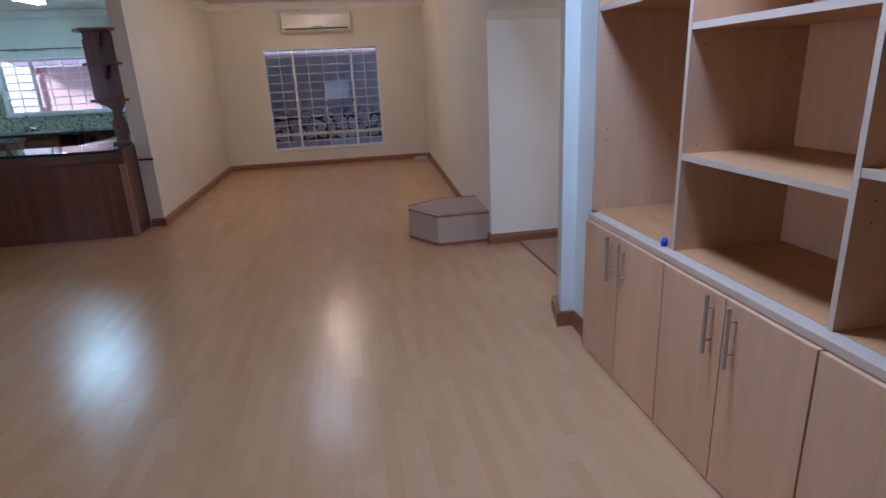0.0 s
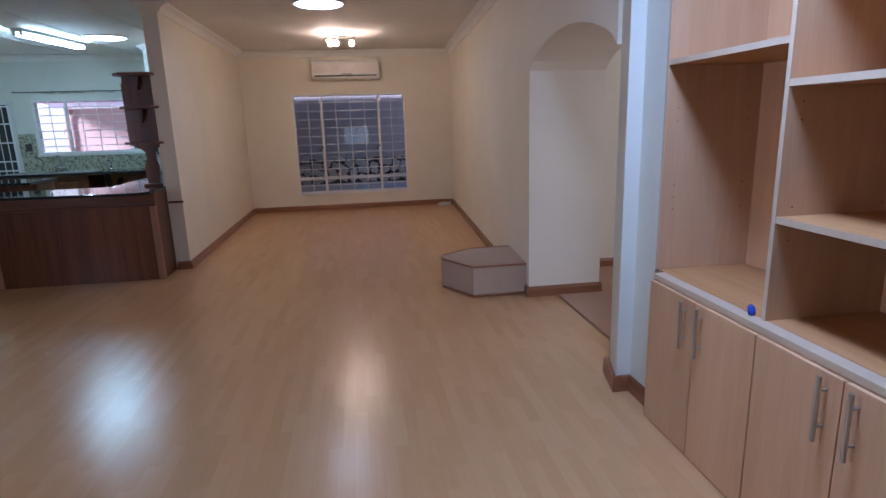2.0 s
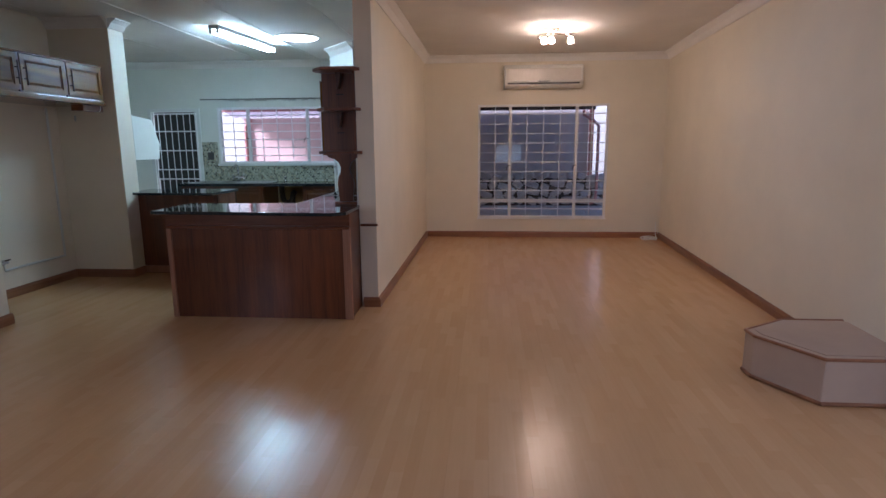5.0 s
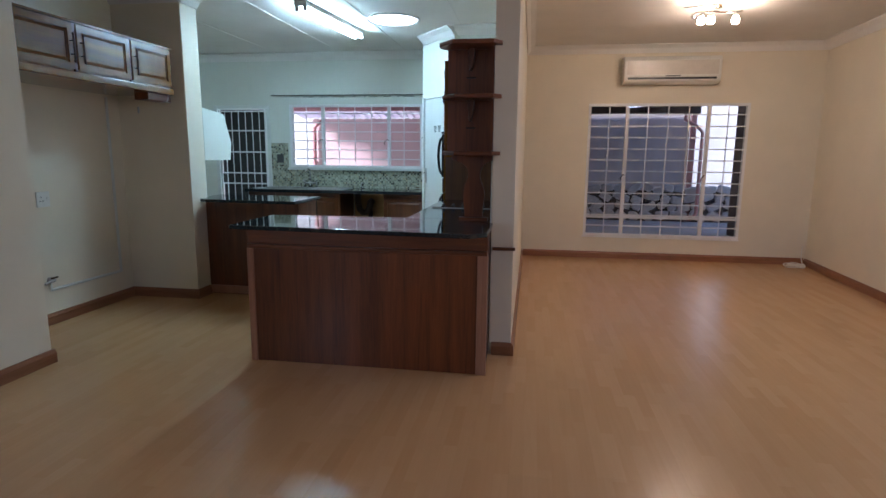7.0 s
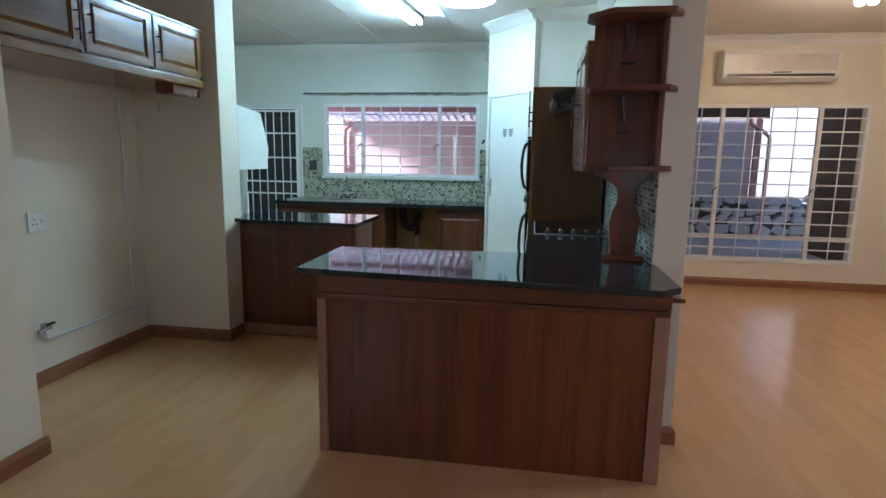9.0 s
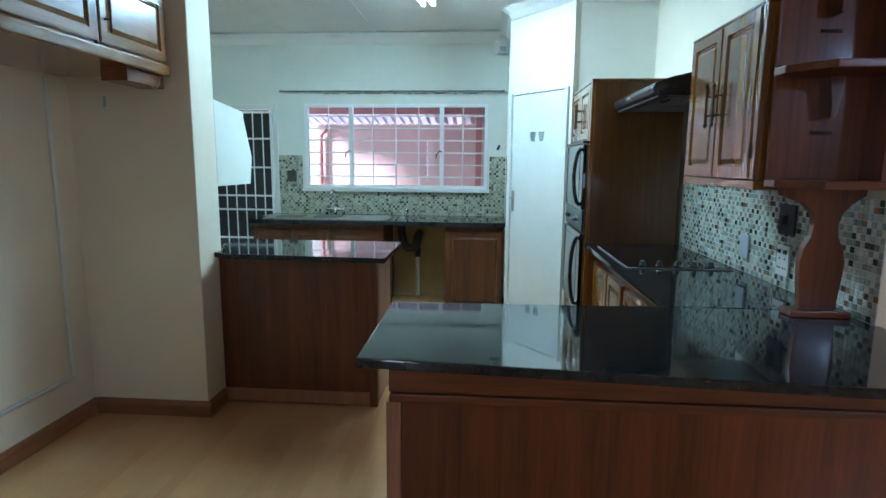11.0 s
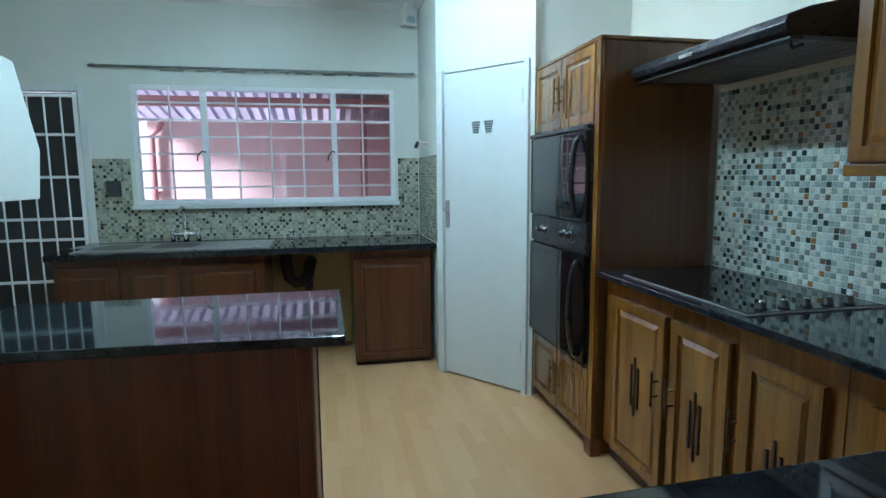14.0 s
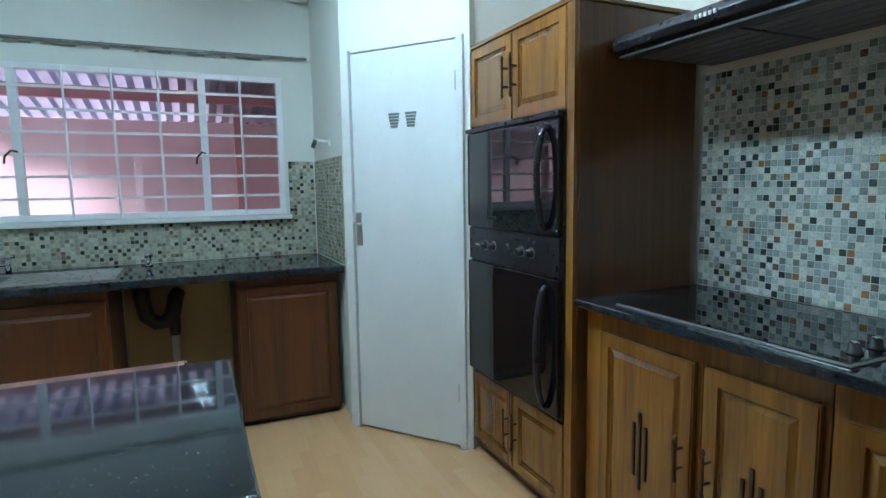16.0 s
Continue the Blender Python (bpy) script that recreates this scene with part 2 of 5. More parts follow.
def stone_material():
    m, t, b = material("rough_grey_fieldstone")
    r = t.nodes.new("ShaderNodeNewGeometry").outputs["Random Per Island"]
    base = ramp(t, r, [(0, (0.27, 0.26, 0.27)), (0.5, (0.46, 0.44, 0.44)), (1, (0.66, 0.64, 0.63))])
    n = noise_tex(t, coords(t, (1, 1, 1)), 14, 6, 0.65)
    t.links.new(mixed(t, 0.35, base, ramp(t, n, [(0.3, (0.14, 0.13, 0.14)), (0.7, (0.66, 0.64, 0.62))])), b.inputs["Base Color"])
    b.inputs["Roughness"].default_value = 0.85
    bump(t, b, n, 0.6, 0.02)
    return m


def sheet_material():
    m, t, b = material("translucent_roof_sheet")
    b.inputs["Base Color"].default_value = (0.55, 0.48, 0.54, 1)
    b.inputs["Roughness"].default_value = 0.5
    tr = t.nodes.new("ShaderNodeBsdfTranslucent")
    n = noise_tex(t, coords(t, (1, 0.3, 1)), 5, 4)
    t.links.new(ramp(t, n, [(0.3, (0.66, 0.56, 0.62)), (0.7, (0.88, 0.80, 0.86))]), tr.inputs[0])
    mix = t.nodes.new("ShaderNodeMixShader")
    mix.inputs[0].default_value = 0.75
    t.links.new(b.outputs[0], mix.inputs[1]), t.links.new(tr.outputs[0], mix.inputs[2])
    t.links.new(mix.outputs[0], t.nodes["Material Output"].inputs[0])
    return m


ROOF_SHEET = sheet_material()
FLOOR = floor_material()
GRANITE = granite_material()
MOSAIC = [mosaic_material("pale_glass_mosaic", PALE_MIX, False), mosaic_material("mixed_glass_mosaic", DARK_MIX, False)]
MOSAIC_REST = [mosaic_material("pale_glass_mosaic_field", PALE_MIX, True), mosaic_material("mixed_glass_mosaic_field", DARK_MIX, True)]
MOSAIC_SINK_SHADED = [mosaic_material("shaded_olive_mosaic_field", SINK_PALE_SHADED, True), mosaic_material("shaded_dark_olive_mosaic_field", SINK_DARK_SHADED, True)]
GLASS = glass_material()
STONE = stone_material()
GROUT = plain("pale_grout", (0.70, 0.72, 0.66), 0.8)
# pale grout again, with the sink wall's shade put into its colour
SINK_GROUT_SHADED = plain("shaded_olive_grout", (0.42, 0.42, 0.34), 0.8)


# ---- mesh helpers ----
def box(bm, x0, x1, y0, y1, z0, z1, bevel=0.0):
    made = bmesh.ops.create_cube(bm, size=1.0, matrix=Matrix.LocRotScale(((x0 + x1) / 2, (y0 + y1) / 2, (z0 + z1) / 2), None, (abs(x1 - x0), abs(y1 - y0), abs(z1 - z0))))
    if bevel:
        edges = {e for v in made["verts"] for e in v.link_edges}
        bmesh.ops.bevel(bm, geom=list(edges), offset=bevel, segments=2, profile=0.6, affect="EDGES", clamp_overlap=True)
    return bm


def boxed(*args, bevel=0.0):
    return box(bmesh.new(), *args, bevel=bevel)


def rod(bm, a, b, r, sides=12, r2=None):
    a, b = Vector(a), Vector(b)
    m = Matrix.Translation((a + b) / 2) @ (b - a).to_track_quat("Z", "Y").to_matrix().to_4x4()
    bmesh.ops.create_cone(bm, cap_ends=True, segments=sides, radius1=r, radius2=r if r2 is None else r2, depth=(b - a).length, matrix=m)
    return bm


def rodded(a, b, r, sides=12, r2=None):
    return rod(bmesh.new(), a, b, r, sides, r2)


def prism(outline, lo, hi, axis="z", bevel=0.0):
    """An outline in two axes, drawn out along the third from lo to hi."""
    def at(p, q, h):
        return {"z": (p, q, h), "y": (p, h, q), "x": (h, p, q)}[axis]
    bm = bmesh.new()
    low = [bm.verts.new(at(p, q, lo)) for p, q in outline]
    top = [bm.verts.new(at(p, q, hi)) for p, q in outline]
    bm.faces.new(low), bm.faces.new(top)
    for n in range(len(outline)):
        k = (n + 1) % len(outline)
        bm.faces.new((low[n], low[k], top[k], top[n]))
    bmesh.ops.recalc_face_normals(bm, faces=bm.faces)
    if bevel:
        bmesh.ops.bevel(bm, geom=list(bm.edges), offset=bevel, segments=2, profile=0.6, affect="EDGES", clamp_overlap=True)
    return bm


def lathe(profile, sides=20, m=None):
    """A turned shape from (radius, height) pairs about the z axis."""
    bm = bmesh.new()
    rings = [[bm.verts.new((r * math.cos(2 * math.pi * k / sides), r * math.sin(2 * math.pi * k / sides), h)) for k in range(sides)] for r, h in profile]
    for low, top in zip(rings, rings[1:]):
        for k in range(sides):
            bm.faces.new((low[k], low[(k + 1) % sides], top[(k + 1) % sides], top[k]))
    bm.faces.new(list(reversed(rings[0]))), bm.faces.new(rings[-1])
    if m is not None:
        bmesh.ops.transform(bm, matrix=m, verts=bm.verts)
    return bm


def pipe_mesh(points, r, sides=10, smooth=True):
    """A tube along points."""
    bm = bmesh.new()
    points = [Vector(p) for p in points]
    rings = []
    for n, p in enumerate(points):
        way = (points[min(n + 1, len(points) - 1)] - points[max(n - 1, 0)]).normalized()
        q = way.to_track_quat("Z", "Y")
        rings.append([bm.verts.new(p + q @ Vector((r * math.cos(2 * math.pi * k / sides), r * math.sin(2 * math.pi * k / sides), 0))) for k in range(sides)])
    for low, top in zip(rings, rings[1:]):
        off = min(range(sides), key=lambda s: sum((low[k].co - top[(k + s) % sides].co).length for k in range(sides)))
        for k in range(sides):
            bm.faces.new((low[k], low[(k + 1) % sides], top[(k + 1 + off) % sides], top[(k + off) % sides]))
    bm.faces.new(list(reversed(rings[0]))), bm.faces.new(rings[-1])
    bmesh.ops.recalc_face_normals(bm, faces=bm.faces)
    return bm


def mesh_of(name, bm, mat, smooth=False):
    me = bpy.data.meshes.new(name)
    bm.to_mesh(me)
    bm.free()
    me.materials.append(mat)
    if smooth:
        me.polygons.foreach_set("use_smooth", [True] * len(me.polygons))
    return me


def part(name, bm, mat, parent, label="", smooth=False):
    ob = new(name, mesh_of(name, bm, mat, smooth))
    ob.parent = parent
    return tagged(ob, label)


def thing(name, label, category, m=None, group=""):
    ob = new(name)
    ob.empty_display_size = 0.1
    if m is not None:
        ob.matrix_world = m
    return tagged(ob, label, category, group)


def single(name, bm, mat, label, category, m=None, group="", smooth=False):
    ob = new(name, mesh_of(name, bm, mat, smooth))
    if m is not None:
        ob.matrix_world = m
    return tagged(ob, label, category, group)


def structure(name, bm, mat, label, smooth=False):
    return tagged(new(name, mesh_of(name, bm, mat, smooth)), label, name.split("_")[0], "", "structure")


# ---- the plan ----
CEIL = 2.78
LIV_L, LIV_R, BACK = -1.76, 1.72, 10.41       # the long room
KIT_R, KIT_BACK, KIT_L = -1.915, 10.52, -6.7  # the kitchen
REAR = -6.2                                   # wall behind the start of the walk
PARTITION_END = 6.40
ALC_X, ALC_0, ALC_1 = -5.445, 5.72, 7.41       # the alcove
NEAR_X = -4.75


def wall_with_hole(name, mat, label, axis, lo, hi, a0, a1, z0, z1, holes):
    """A wall slab across one axis (thickness lo..hi), along the other from a0 to a1, with rectangular holes (b0, b1, c0, c1)."""
    cuts = sorted({a0, a1, *[h[0] for h in holes], *[h[1] for h in holes]})
    bm = bmesh.new()

    def slab(p0, p1, q0, q1):
        if p1 - p0 > 1e-4 and q1 - q0 > 1e-4:
            box(bm, *((p0, p1, lo, hi) if axis == "y" else (lo, hi, p0, p1)), q0, q1)
    for p0, p1 in zip(cuts, cuts[1:]):
        inside = sorted((h[2], h[3]) for h in holes if h[0] <= p0 and h[1] >= p1)
        q = z0
        for c0, c1 in inside:
            slab(p0, p1, q, c0)
            q = c1
        slab(p0, p1, q, z1)
    bmesh.ops.remove_doubles(bm, verts=bm.verts, dist=1e-5)
    pairs = {}
    for f in bm.faces:
        pairs.setdefault(frozenset(f.verts), []).append(f)
    inner = [f for fs in pairs.values() if len(fs) > 1 for f in fs]
    bmesh.ops.delete(bm, geom=inner, context="FACES_ONLY")
    return structure(name, bm, mat, label)


WB = (-0.935, 1.055, 0.307, 2.055)     # back window: x0, x1, z0, z1
WK = (-5.165, -3.190, 1.175, 2.070)    # kitchen window
GATE = (-6.34, -5.462, 0.0, 2.06)      # back door with its security gate

wall_with_hole("wall_north", WALL, "cream painted plaster end wall with a barred window", "y", BACK, BACK + 0.16, -1.85, 2.4, 0, 2.95, [WB])
wall_with_hole("wall_kitchen_north", WHITE_WALL, "pale painted kitchen wall with window and back door", "y", KIT_BACK, KIT_BACK + 0.16, KIT_L - 0.2, -1.85, 0, 2.95, [WK, GATE])
structure("wall_partition", boxed(KIT_R, LIV_L, PARTITION_END, BACK, 0, CEIL, bevel=0.006), WALL, "cream painted partition between lounge and kitchen")
# the long room's right-hand wall runs slightly off square, from the arch to the end wall
structure("wall_east", prism([(1.555, 4.51), (1.89, BACK), (2.30, BACK), (2.20, 4.51)], 0, CEIL, "z"), WALL, "cream painted lounge wall beside the arch")


def arch_wall():
    """The thick wall over and beside the low arch."""
    y0, y1, spring, rise = 2.96, 4.51, 1.885, 0.215
    n = 20
    curve = [(y0 + (y1 - y0) * k / n, spring + rise * math.sin(math.pi * k / n) ** 0.62) for k in range(n + 1)]
    return prism([(y0, CEIL), *curve, (y1, CEIL)], 1.555, 2.20, "x")


structure("wall_arch", arch_wall(), WALL, "cream plastered wall over a low basket arch")
structure("wall_pier", prism([(1.515, 2.74), (1.578, 2.96), (2.20, 2.96), (2.20, 2.74)], 0, CEIL, "z", 0.006), WHITE_WALL, "white painted pier at the side of the arch")
structure("wall_niche_end", boxed(1.60, 2.20, 2.535, 2.74, 0, CEIL), WHITE_WALL, "white painted return beside the shelving")
structure("wall_niche_back", boxed(2.13, 2.26, REAR, 2.535, 0, CEIL), WALL, "cream wall behind the shelving")
structure("wall_hall_north", boxed(2.20, 5.2, 5.30, 5.45, 0, CEIL), WALL, "cream hall wall seen through the arch")
wall_with_hole("wall_hall_east", WALL, "cream hall end wall with a window opening", "x", 5.0, 5.2, 0.5, 5.3, 0, CEIL, [(1.8, 3.4, 0.9, 2.1)])
structure("wall_hall_south", boxed(2.26, 5.0, 0.5, 0.65, 0, CEIL), WALL, "cream hall wall")
# unseen slab, added so that no sun falls through the dining opening
structure("roof_side_veranda", boxed(-7.8, NEAR_X - 0.21, REAR - 5, 5.45, 2.45, 2.6), ROOF_DARK, "unseen dark slab added to keep sun out of the dining window")
# another unseen slab, added to block sun and sky at the rear wall
structure("roof_veranda", boxed(-16, 8, -15, REAR - 0.2, 2.45, 2.6), ROOF_DARK, "unseen dark slab added to block sun behind the house")
wall_with_hole("wall_south", WALL, "cream wall with a small window", "y", REAR - 0.2, REAR, -5.0, 2.26, 0, CEIL, [(-0.45, 0.75, 0.65, 1.45)])
# the opening is added for the side fill light, out of view
wall_with_hole("wall_west", WALL, "cream painted dining wall with an added, unseen window opening", "x", NEAR_X - 0.2, NEAR_X, REAR, ALC_0, 0, CEIL, [(-0.1, 1.9, 0.9, 2.1)])
structure("wall_alcove_back", boxed(ALC_X - 0.15, ALC_X, ALC_0 - 0.2, ALC_1, 0, CEIL), WALL, "cream alcove wall with conduit and socket")
structure("wall_alcove_near", boxed(ALC_X, NEAR_X - 0.2, ALC_0 - 0.2, ALC_0, 0, CEIL), WALL, "cream alcove return")
structure("wall_column", boxed(-6.9, -4.765, ALC_1, 7.66, 0, CEIL, bevel=0.006), WALL, "cream painted wall end between alcove and kitchen")
structure("wall_kitchen_west", boxed(KIT_L - 0.2, KIT_L, 7.66, KIT_BACK, 0, CEIL), WHITE_WALL, "pale kitchen side wall")
structure("wall_pantry_side", boxed(-2.985, -2.86, 9.64, KIT_BACK, 0, CEIL), WHITE_WALL, "pale pantry side wall")
structure("wall_pantry_front", boxed(-2.545, KIT_R, 9.07, 9.20, 0, CEIL), WHITE_WALL, "pale wall over the oven cabinet")
structure("bulkhead", prism([(7.66, 1.305), (8.125, 1.305), (8.16, 1.48), (8.035, 1.765), (7.66, 1.80)], -5.15, -4.765, "x", 0.004), WHITE_WALL, "white plastered bulkhead with a slanted front on the wall end")

# the corner pantry's slanted wall with its door opening, built along x and turned
PD = Vector((-2.995, 9.60)), Vector((-2.56, 9.055))
pd_len = (PD[1] - PD[0]).length
pd_m = Matrix.Translation((PD[0].x, PD[0].y, 0)) @ pose(0, 0, 0, 0, 0, math.degrees(math.atan2(PD[1].y - PD[0].y, PD[1].x - PD[0].x)))
pw = wall_with_hole("wall_pantry_door", WHITE_WALL, "pale slanted pantry wall", "y", 0.0, 0.10, -0.03, pd_len + 0.03, 0, CEIL, [(0.012, pd_len - 0.012, 0, 2.045)])
pw.matrix_world = pd_m

structure("ceiling", boxed(-7.0, 5.2, REAR - 0.2, 10.40, CEIL, CEIL + 0.15), CEILING, "white painted flat ceiling boards")


def cornice(a, b, out):
    """A coved cornice along a wall from a to b; out: the way into the room."""
    a, b, out = Vector((*a, 0)), Vector((*b, 0)), Vector((*out, 0))
    prof = [(0, -0.10), (0.012, -0.10), (0.02, -0.085), (0.045, -0.045), (0.085, -0.02), (0.10, -0.012), (0.10, 0.0), (0, 0.0)]
    bm = bmesh.new()
    ends = [[bm.verts.new(p + out * d + Vector((0, 0, CEIL + h - 0.001))) for d, h in prof] for p in (a, b)]
    for n in range(len(prof)):
        k = (n + 1) % len(prof)
        bm.faces.new((ends[0][n], ends[0][k], ends[1][k], ends[1][n]))
    bm.faces.new(ends[0]), bm.faces.new(ends[1])
    bmesh.ops.recalc_face_normals(bm, faces=bm.faces)
    return structure("trim_cornice", bm, CORNICE, "white coved plaster cornice")


cornice((LIV_L, BACK), (1.89, BACK), (0, -1))
cornice((LIV_L, PARTITION_END), (LIV_L, BACK), (1, 0))
cornice((1.555, 4.51), (1.89, BACK), (-1, 0))
cornice((1.555, 2.96), (1.555, 4.51), (-1, 0))
cornice((KIT_L, KIT_BACK), (-2.985, KIT_BACK), (0, -1))
cornice((-2.985, 9.64), (-2.985, KIT_BACK), (-1, 0))
cornice((-2.995, 9.60), (-2.545, 9.055), (-0.78, -0.62))
cornice((-2.545, 9.07), (KIT_R, 9.07), (0, -1))
cornice((KIT_R, PARTITION_END), (KIT_R, 9.07), (-1, 0))
cornice((-4.765, ALC_1), (-4.765, 7.66), (1, 0))
cornice((ALC_X, ALC_1), (-4.765, ALC_1), (0, -1))
cornice((NEAR_X, REAR), (NEAR_X, ALC_0), (1, 0))
# thin cover strips over the ceiling-board joints
for x in (-5.30, -4.37, -3.43, -2.49):
    structure("trim_ceiling_joint", boxed(x - 0.02, x + 0.02, 3.6, KIT_BACK - 0.1 if x < -3 else 9.0, CEIL - 0.006, CEIL - 0.001), CEILING, "painted ceiling joint strip")


def skirting(a, b, out):
    """Moulded skirting along a wall from a to b."""
    a, b, out = Vector((*a, 0)), Vector((*b, 0)), Vector((*out, 0))
    prof = [(0, 0.0), (0.020, 0.0), (0.020, 0.064), (0.013, 0.078), (0.010, 0.088), (0, 0.090)]
    bm = bmesh.new()
    ends = [[bm.verts.new(p + out * d + Vector((0, 0, h))) for d, h in prof] for p in (a, b)]
    for n in range(len(prof)):
        k = (n + 1) % len(prof)
        bm.faces.new((ends[0][n], ends[0][k], ends[1][k], ends[1][n]))
    bm.faces.new(ends[0]), bm.faces.new(ends[1])
    bmesh.ops.recalc_face_normals(bm, faces=bm.faces)
    return structure("baseboard", bm, SKIRT if abs(b.y - a.y) > abs(b.x - a.x) else SKIRT_X, "brown stained wooden skirting board")


skirting((LIV_L + 0.02, BACK), (1.87, BACK), (0, -1))
skirting((LIV_L, PARTITION_END - 0.02), (LIV_L, BACK), (1, 0))
skirting((KIT_R + 0.02, PARTITION_END), (LIV_L, PARTITION_END), (0, -1))
skirting((1.605, 5.34), (1.89, BACK - 0.02), (-1, 0))
skirting((1.535, 4.51), (2.198, 4.51), (0, -1))
skirting((1.557, 4.49), (1.561, 4.60), (-1, 0))
skirting((2.20, 4.49), (2.20, 5.28), (1, 0))
skirting((2.20, 5.30), (5.0, 5.30), (0, -1))
structure("baseboard", prism([(1.487, 2.717), (1.552, 2.985), (2.20, 2.985), (2.20, 2.962), (1.576, 2.962), (1.512, 2.738), (1.598, 2.738), (1.598, 2.717)], 0, 0.092, "z", 0.003), SKIRT, "brown stained skirting board round the pier")
skirting((1.60, 2.54), (1.60, 2.715), (-1, 0))
skirting((NEAR_X, REAR), (NEAR_X, ALC_0 + 0.02), (1, 0))
skirting((ALC_X, ALC_0), (NEAR_X - 0.001, ALC_0), (0, 1))
skirting((ALC_X, ALC_0 + 0.02), (ALC_X, ALC_1), (1, 0))
skirting((ALC_X + 0.02, ALC_1), (-4.745, ALC_1), (0, -1))
skirting((-4.765, ALC_1), (-4.765, 7.605), (1, 0))
structure("trim_threshold", boxed(1.806, 1.824, 2.99, 4.485, 0.0, 0.009, bevel=0.002), SKIRT, "dark wooden carpet strip under the arch")
structure("floor_hall", boxed(1.825, 5.0, 0.65, 5.3, -0.05, 0.006), HALL_FLOOR, "brown carpet of the hall beyond the arch")


# ---- windows and doors ----
def barred_window(name, label, x0, x1, z0, z1, y, rows, splits, cols, transom=None):
    """A white steel window set in a wall that faces -y, with burglar bars inside it."""
    win = tagged(new(name), label, "window", "", "structure")
    bm = bmesh.new()
    f = 0.035
    for a in ((x0, x0 + f, z0, z1), (x1 - f, x1, z0, z1), (x0 + f, x1 - f, z0, z0 + f), (x0 + f, x1 - f, z1 - f, z1)):
        box(bm, a[0], a[1], y - 0.012, y + 0.045, a[2], a[3], 0.003)
    part("window_frame", bm, MUNTIN, win)
    edges = [x0 + f] + [x0 + (x1 - x0) * s for s in splits] + [x1 - f]
    for s in edges[1:-1]:
        part("mullion", boxed(s - 0.022, s + 0.022, y - 0.008, y + 0.04, z0 + f, z1 - f, bevel=0.003), MUNTIN, win)
    if transom:
        part("transom", boxed(x0 + f, x1 - f, y - 0.002, y + 0.03, transom - 0.016, transom + 0.016, bevel=0.003), MUNTIN, win)
    for k in range(1, rows):
        z = z0 + (z1 - z0) * k / rows
        part("burglar_bar", boxed(x0 + 0.01, x1 - 0.01, y - 0.022, y - 0.014, z - 0.0075, z + 0.0075), MUNTIN, win)
    for (a, b), n in zip(zip(edges, edges[1:]), cols):
        for k in range(1, n):
            x = a + (b - a) * k / n
            part("burglar_bar", rodded((x, y - 0.026, z0 + 0.01), (x, y - 0.026, z1 - 0.01), 0.0075, 8), MUNTIN, win)
        pane = part("pane", boxed(a, b, y + 0.028, y + 0.032, z0 + f, z1 - f), GLASS, win, "clear glass pane")
        pane.visible_shadow = False
    for s, side in ((edges[1], -1), (edges[2], -1)):
        zc = (z0 + z1) / 2 - 0.05
        part("stay_handle", pipe_mesh([(s, y - 0.01, zc), (s + side * 0.02, y - 0.05, zc + 0.005), (s + side * 0.05, y - 0.055, zc - 0.03), (s + side * 0.055, y - 0.055, zc - 0.07)], 0.006, 8), BRONZE, win, "small metal window catch")
    return win


barred_window("window_1", "white steel lounge window with white burglar bars", *WB, BACK, 12, (0.25, 0.757), (2, 4, 2), WB[2] + 0.26)
barred_window("window_2", "white steel kitchen window with white burglar bars", *WK, KIT_BACK, 7, (0.257, 0.753), (2, 4, 2))
sill = structure("trim_sill", boxed(WK[0] - 0.03, WK[1] + 0.03, KIT_BACK - 0.05, KIT_BACK - 0.012, WK[2] - 0.035, WK[2] - 0.002, bevel=0.004), GLOSS_WHITE, "white painted kitchen window sill")
structure("trim_sill", boxed(WB[0] - 0.01, WB[1] + 0.01, BACK - 0.02, BACK - 0.001, WB[2] - 0.02, WB[2] - 0.002, bevel=0.004), MUNTIN, "narrow white lounge window sill")


def security_gate():
    x0, x1, _, z1 = GATE
    y = KIT_BACK
    g = tagged(new("door_1"), "white barred security gate before a dark wooden back door", "door", "", "structure")
    bm = bmesh.new()
    for a in ((x0, x0 + 0.05, 0, z1), (x1 - 0.05, x1, 0, z1), (x0 + 0.05, x1 - 0.05, z1 - 0.05, z1)):
        box(bm, a[0], a[1], y - 0.02, y + 0.06, a[2], a[3], 0.004)
    part("door_frame", bm, GLOSS_WHITE, g)
    gx0, gx1 = x0 + 0.06, x1 - 0.06
    bm = bmesh.new()
    for a in ((gx0, gx0 + 0.03, 0.02, z1 - 0.06), (gx1 - 0.03, gx1, 0.02, z1 - 0.06)):
        box(bm, a[0], a[1], y - 0.015, y + 0.012, a[2], a[3], 0.003)
    part("gate_frame", bm, MUNTIN, g)
    for z in (0.03, 0.30, 0.61, 0.925, 1.08, 1.39, 1.70, z1 - 0.08):
        part("rail", boxed(gx0 + 0.03, gx1 - 0.03, y - 0.010, y + 0.006, z - 0.010, z + 0.010), MUNTIN, g)
    for k in range(1, 7):
        x = gx0 + (gx1 - gx0) * k / 7
        part("bar", rodded((x, y - 0.016, 0.03), (x, y - 0.016, z1 - 0.08), 0.007, 8), MUNTIN, g)
    part("lock_box", boxed(gx0 + 0.03, gx1 - 0.03, y - 0.008, y + 0.004, 0.936, 1.069, bevel=0.002), DARK_PLASTIC, g)
    part("door_leaf", boxed(x0 + 0.05, x1 - 0.05, y + 0.085, y + 0.13, 0.01, z1 - 0.05, bevel=0.003), DARK_PLASTIC, g, "dark closed door leaf")


security_gate()


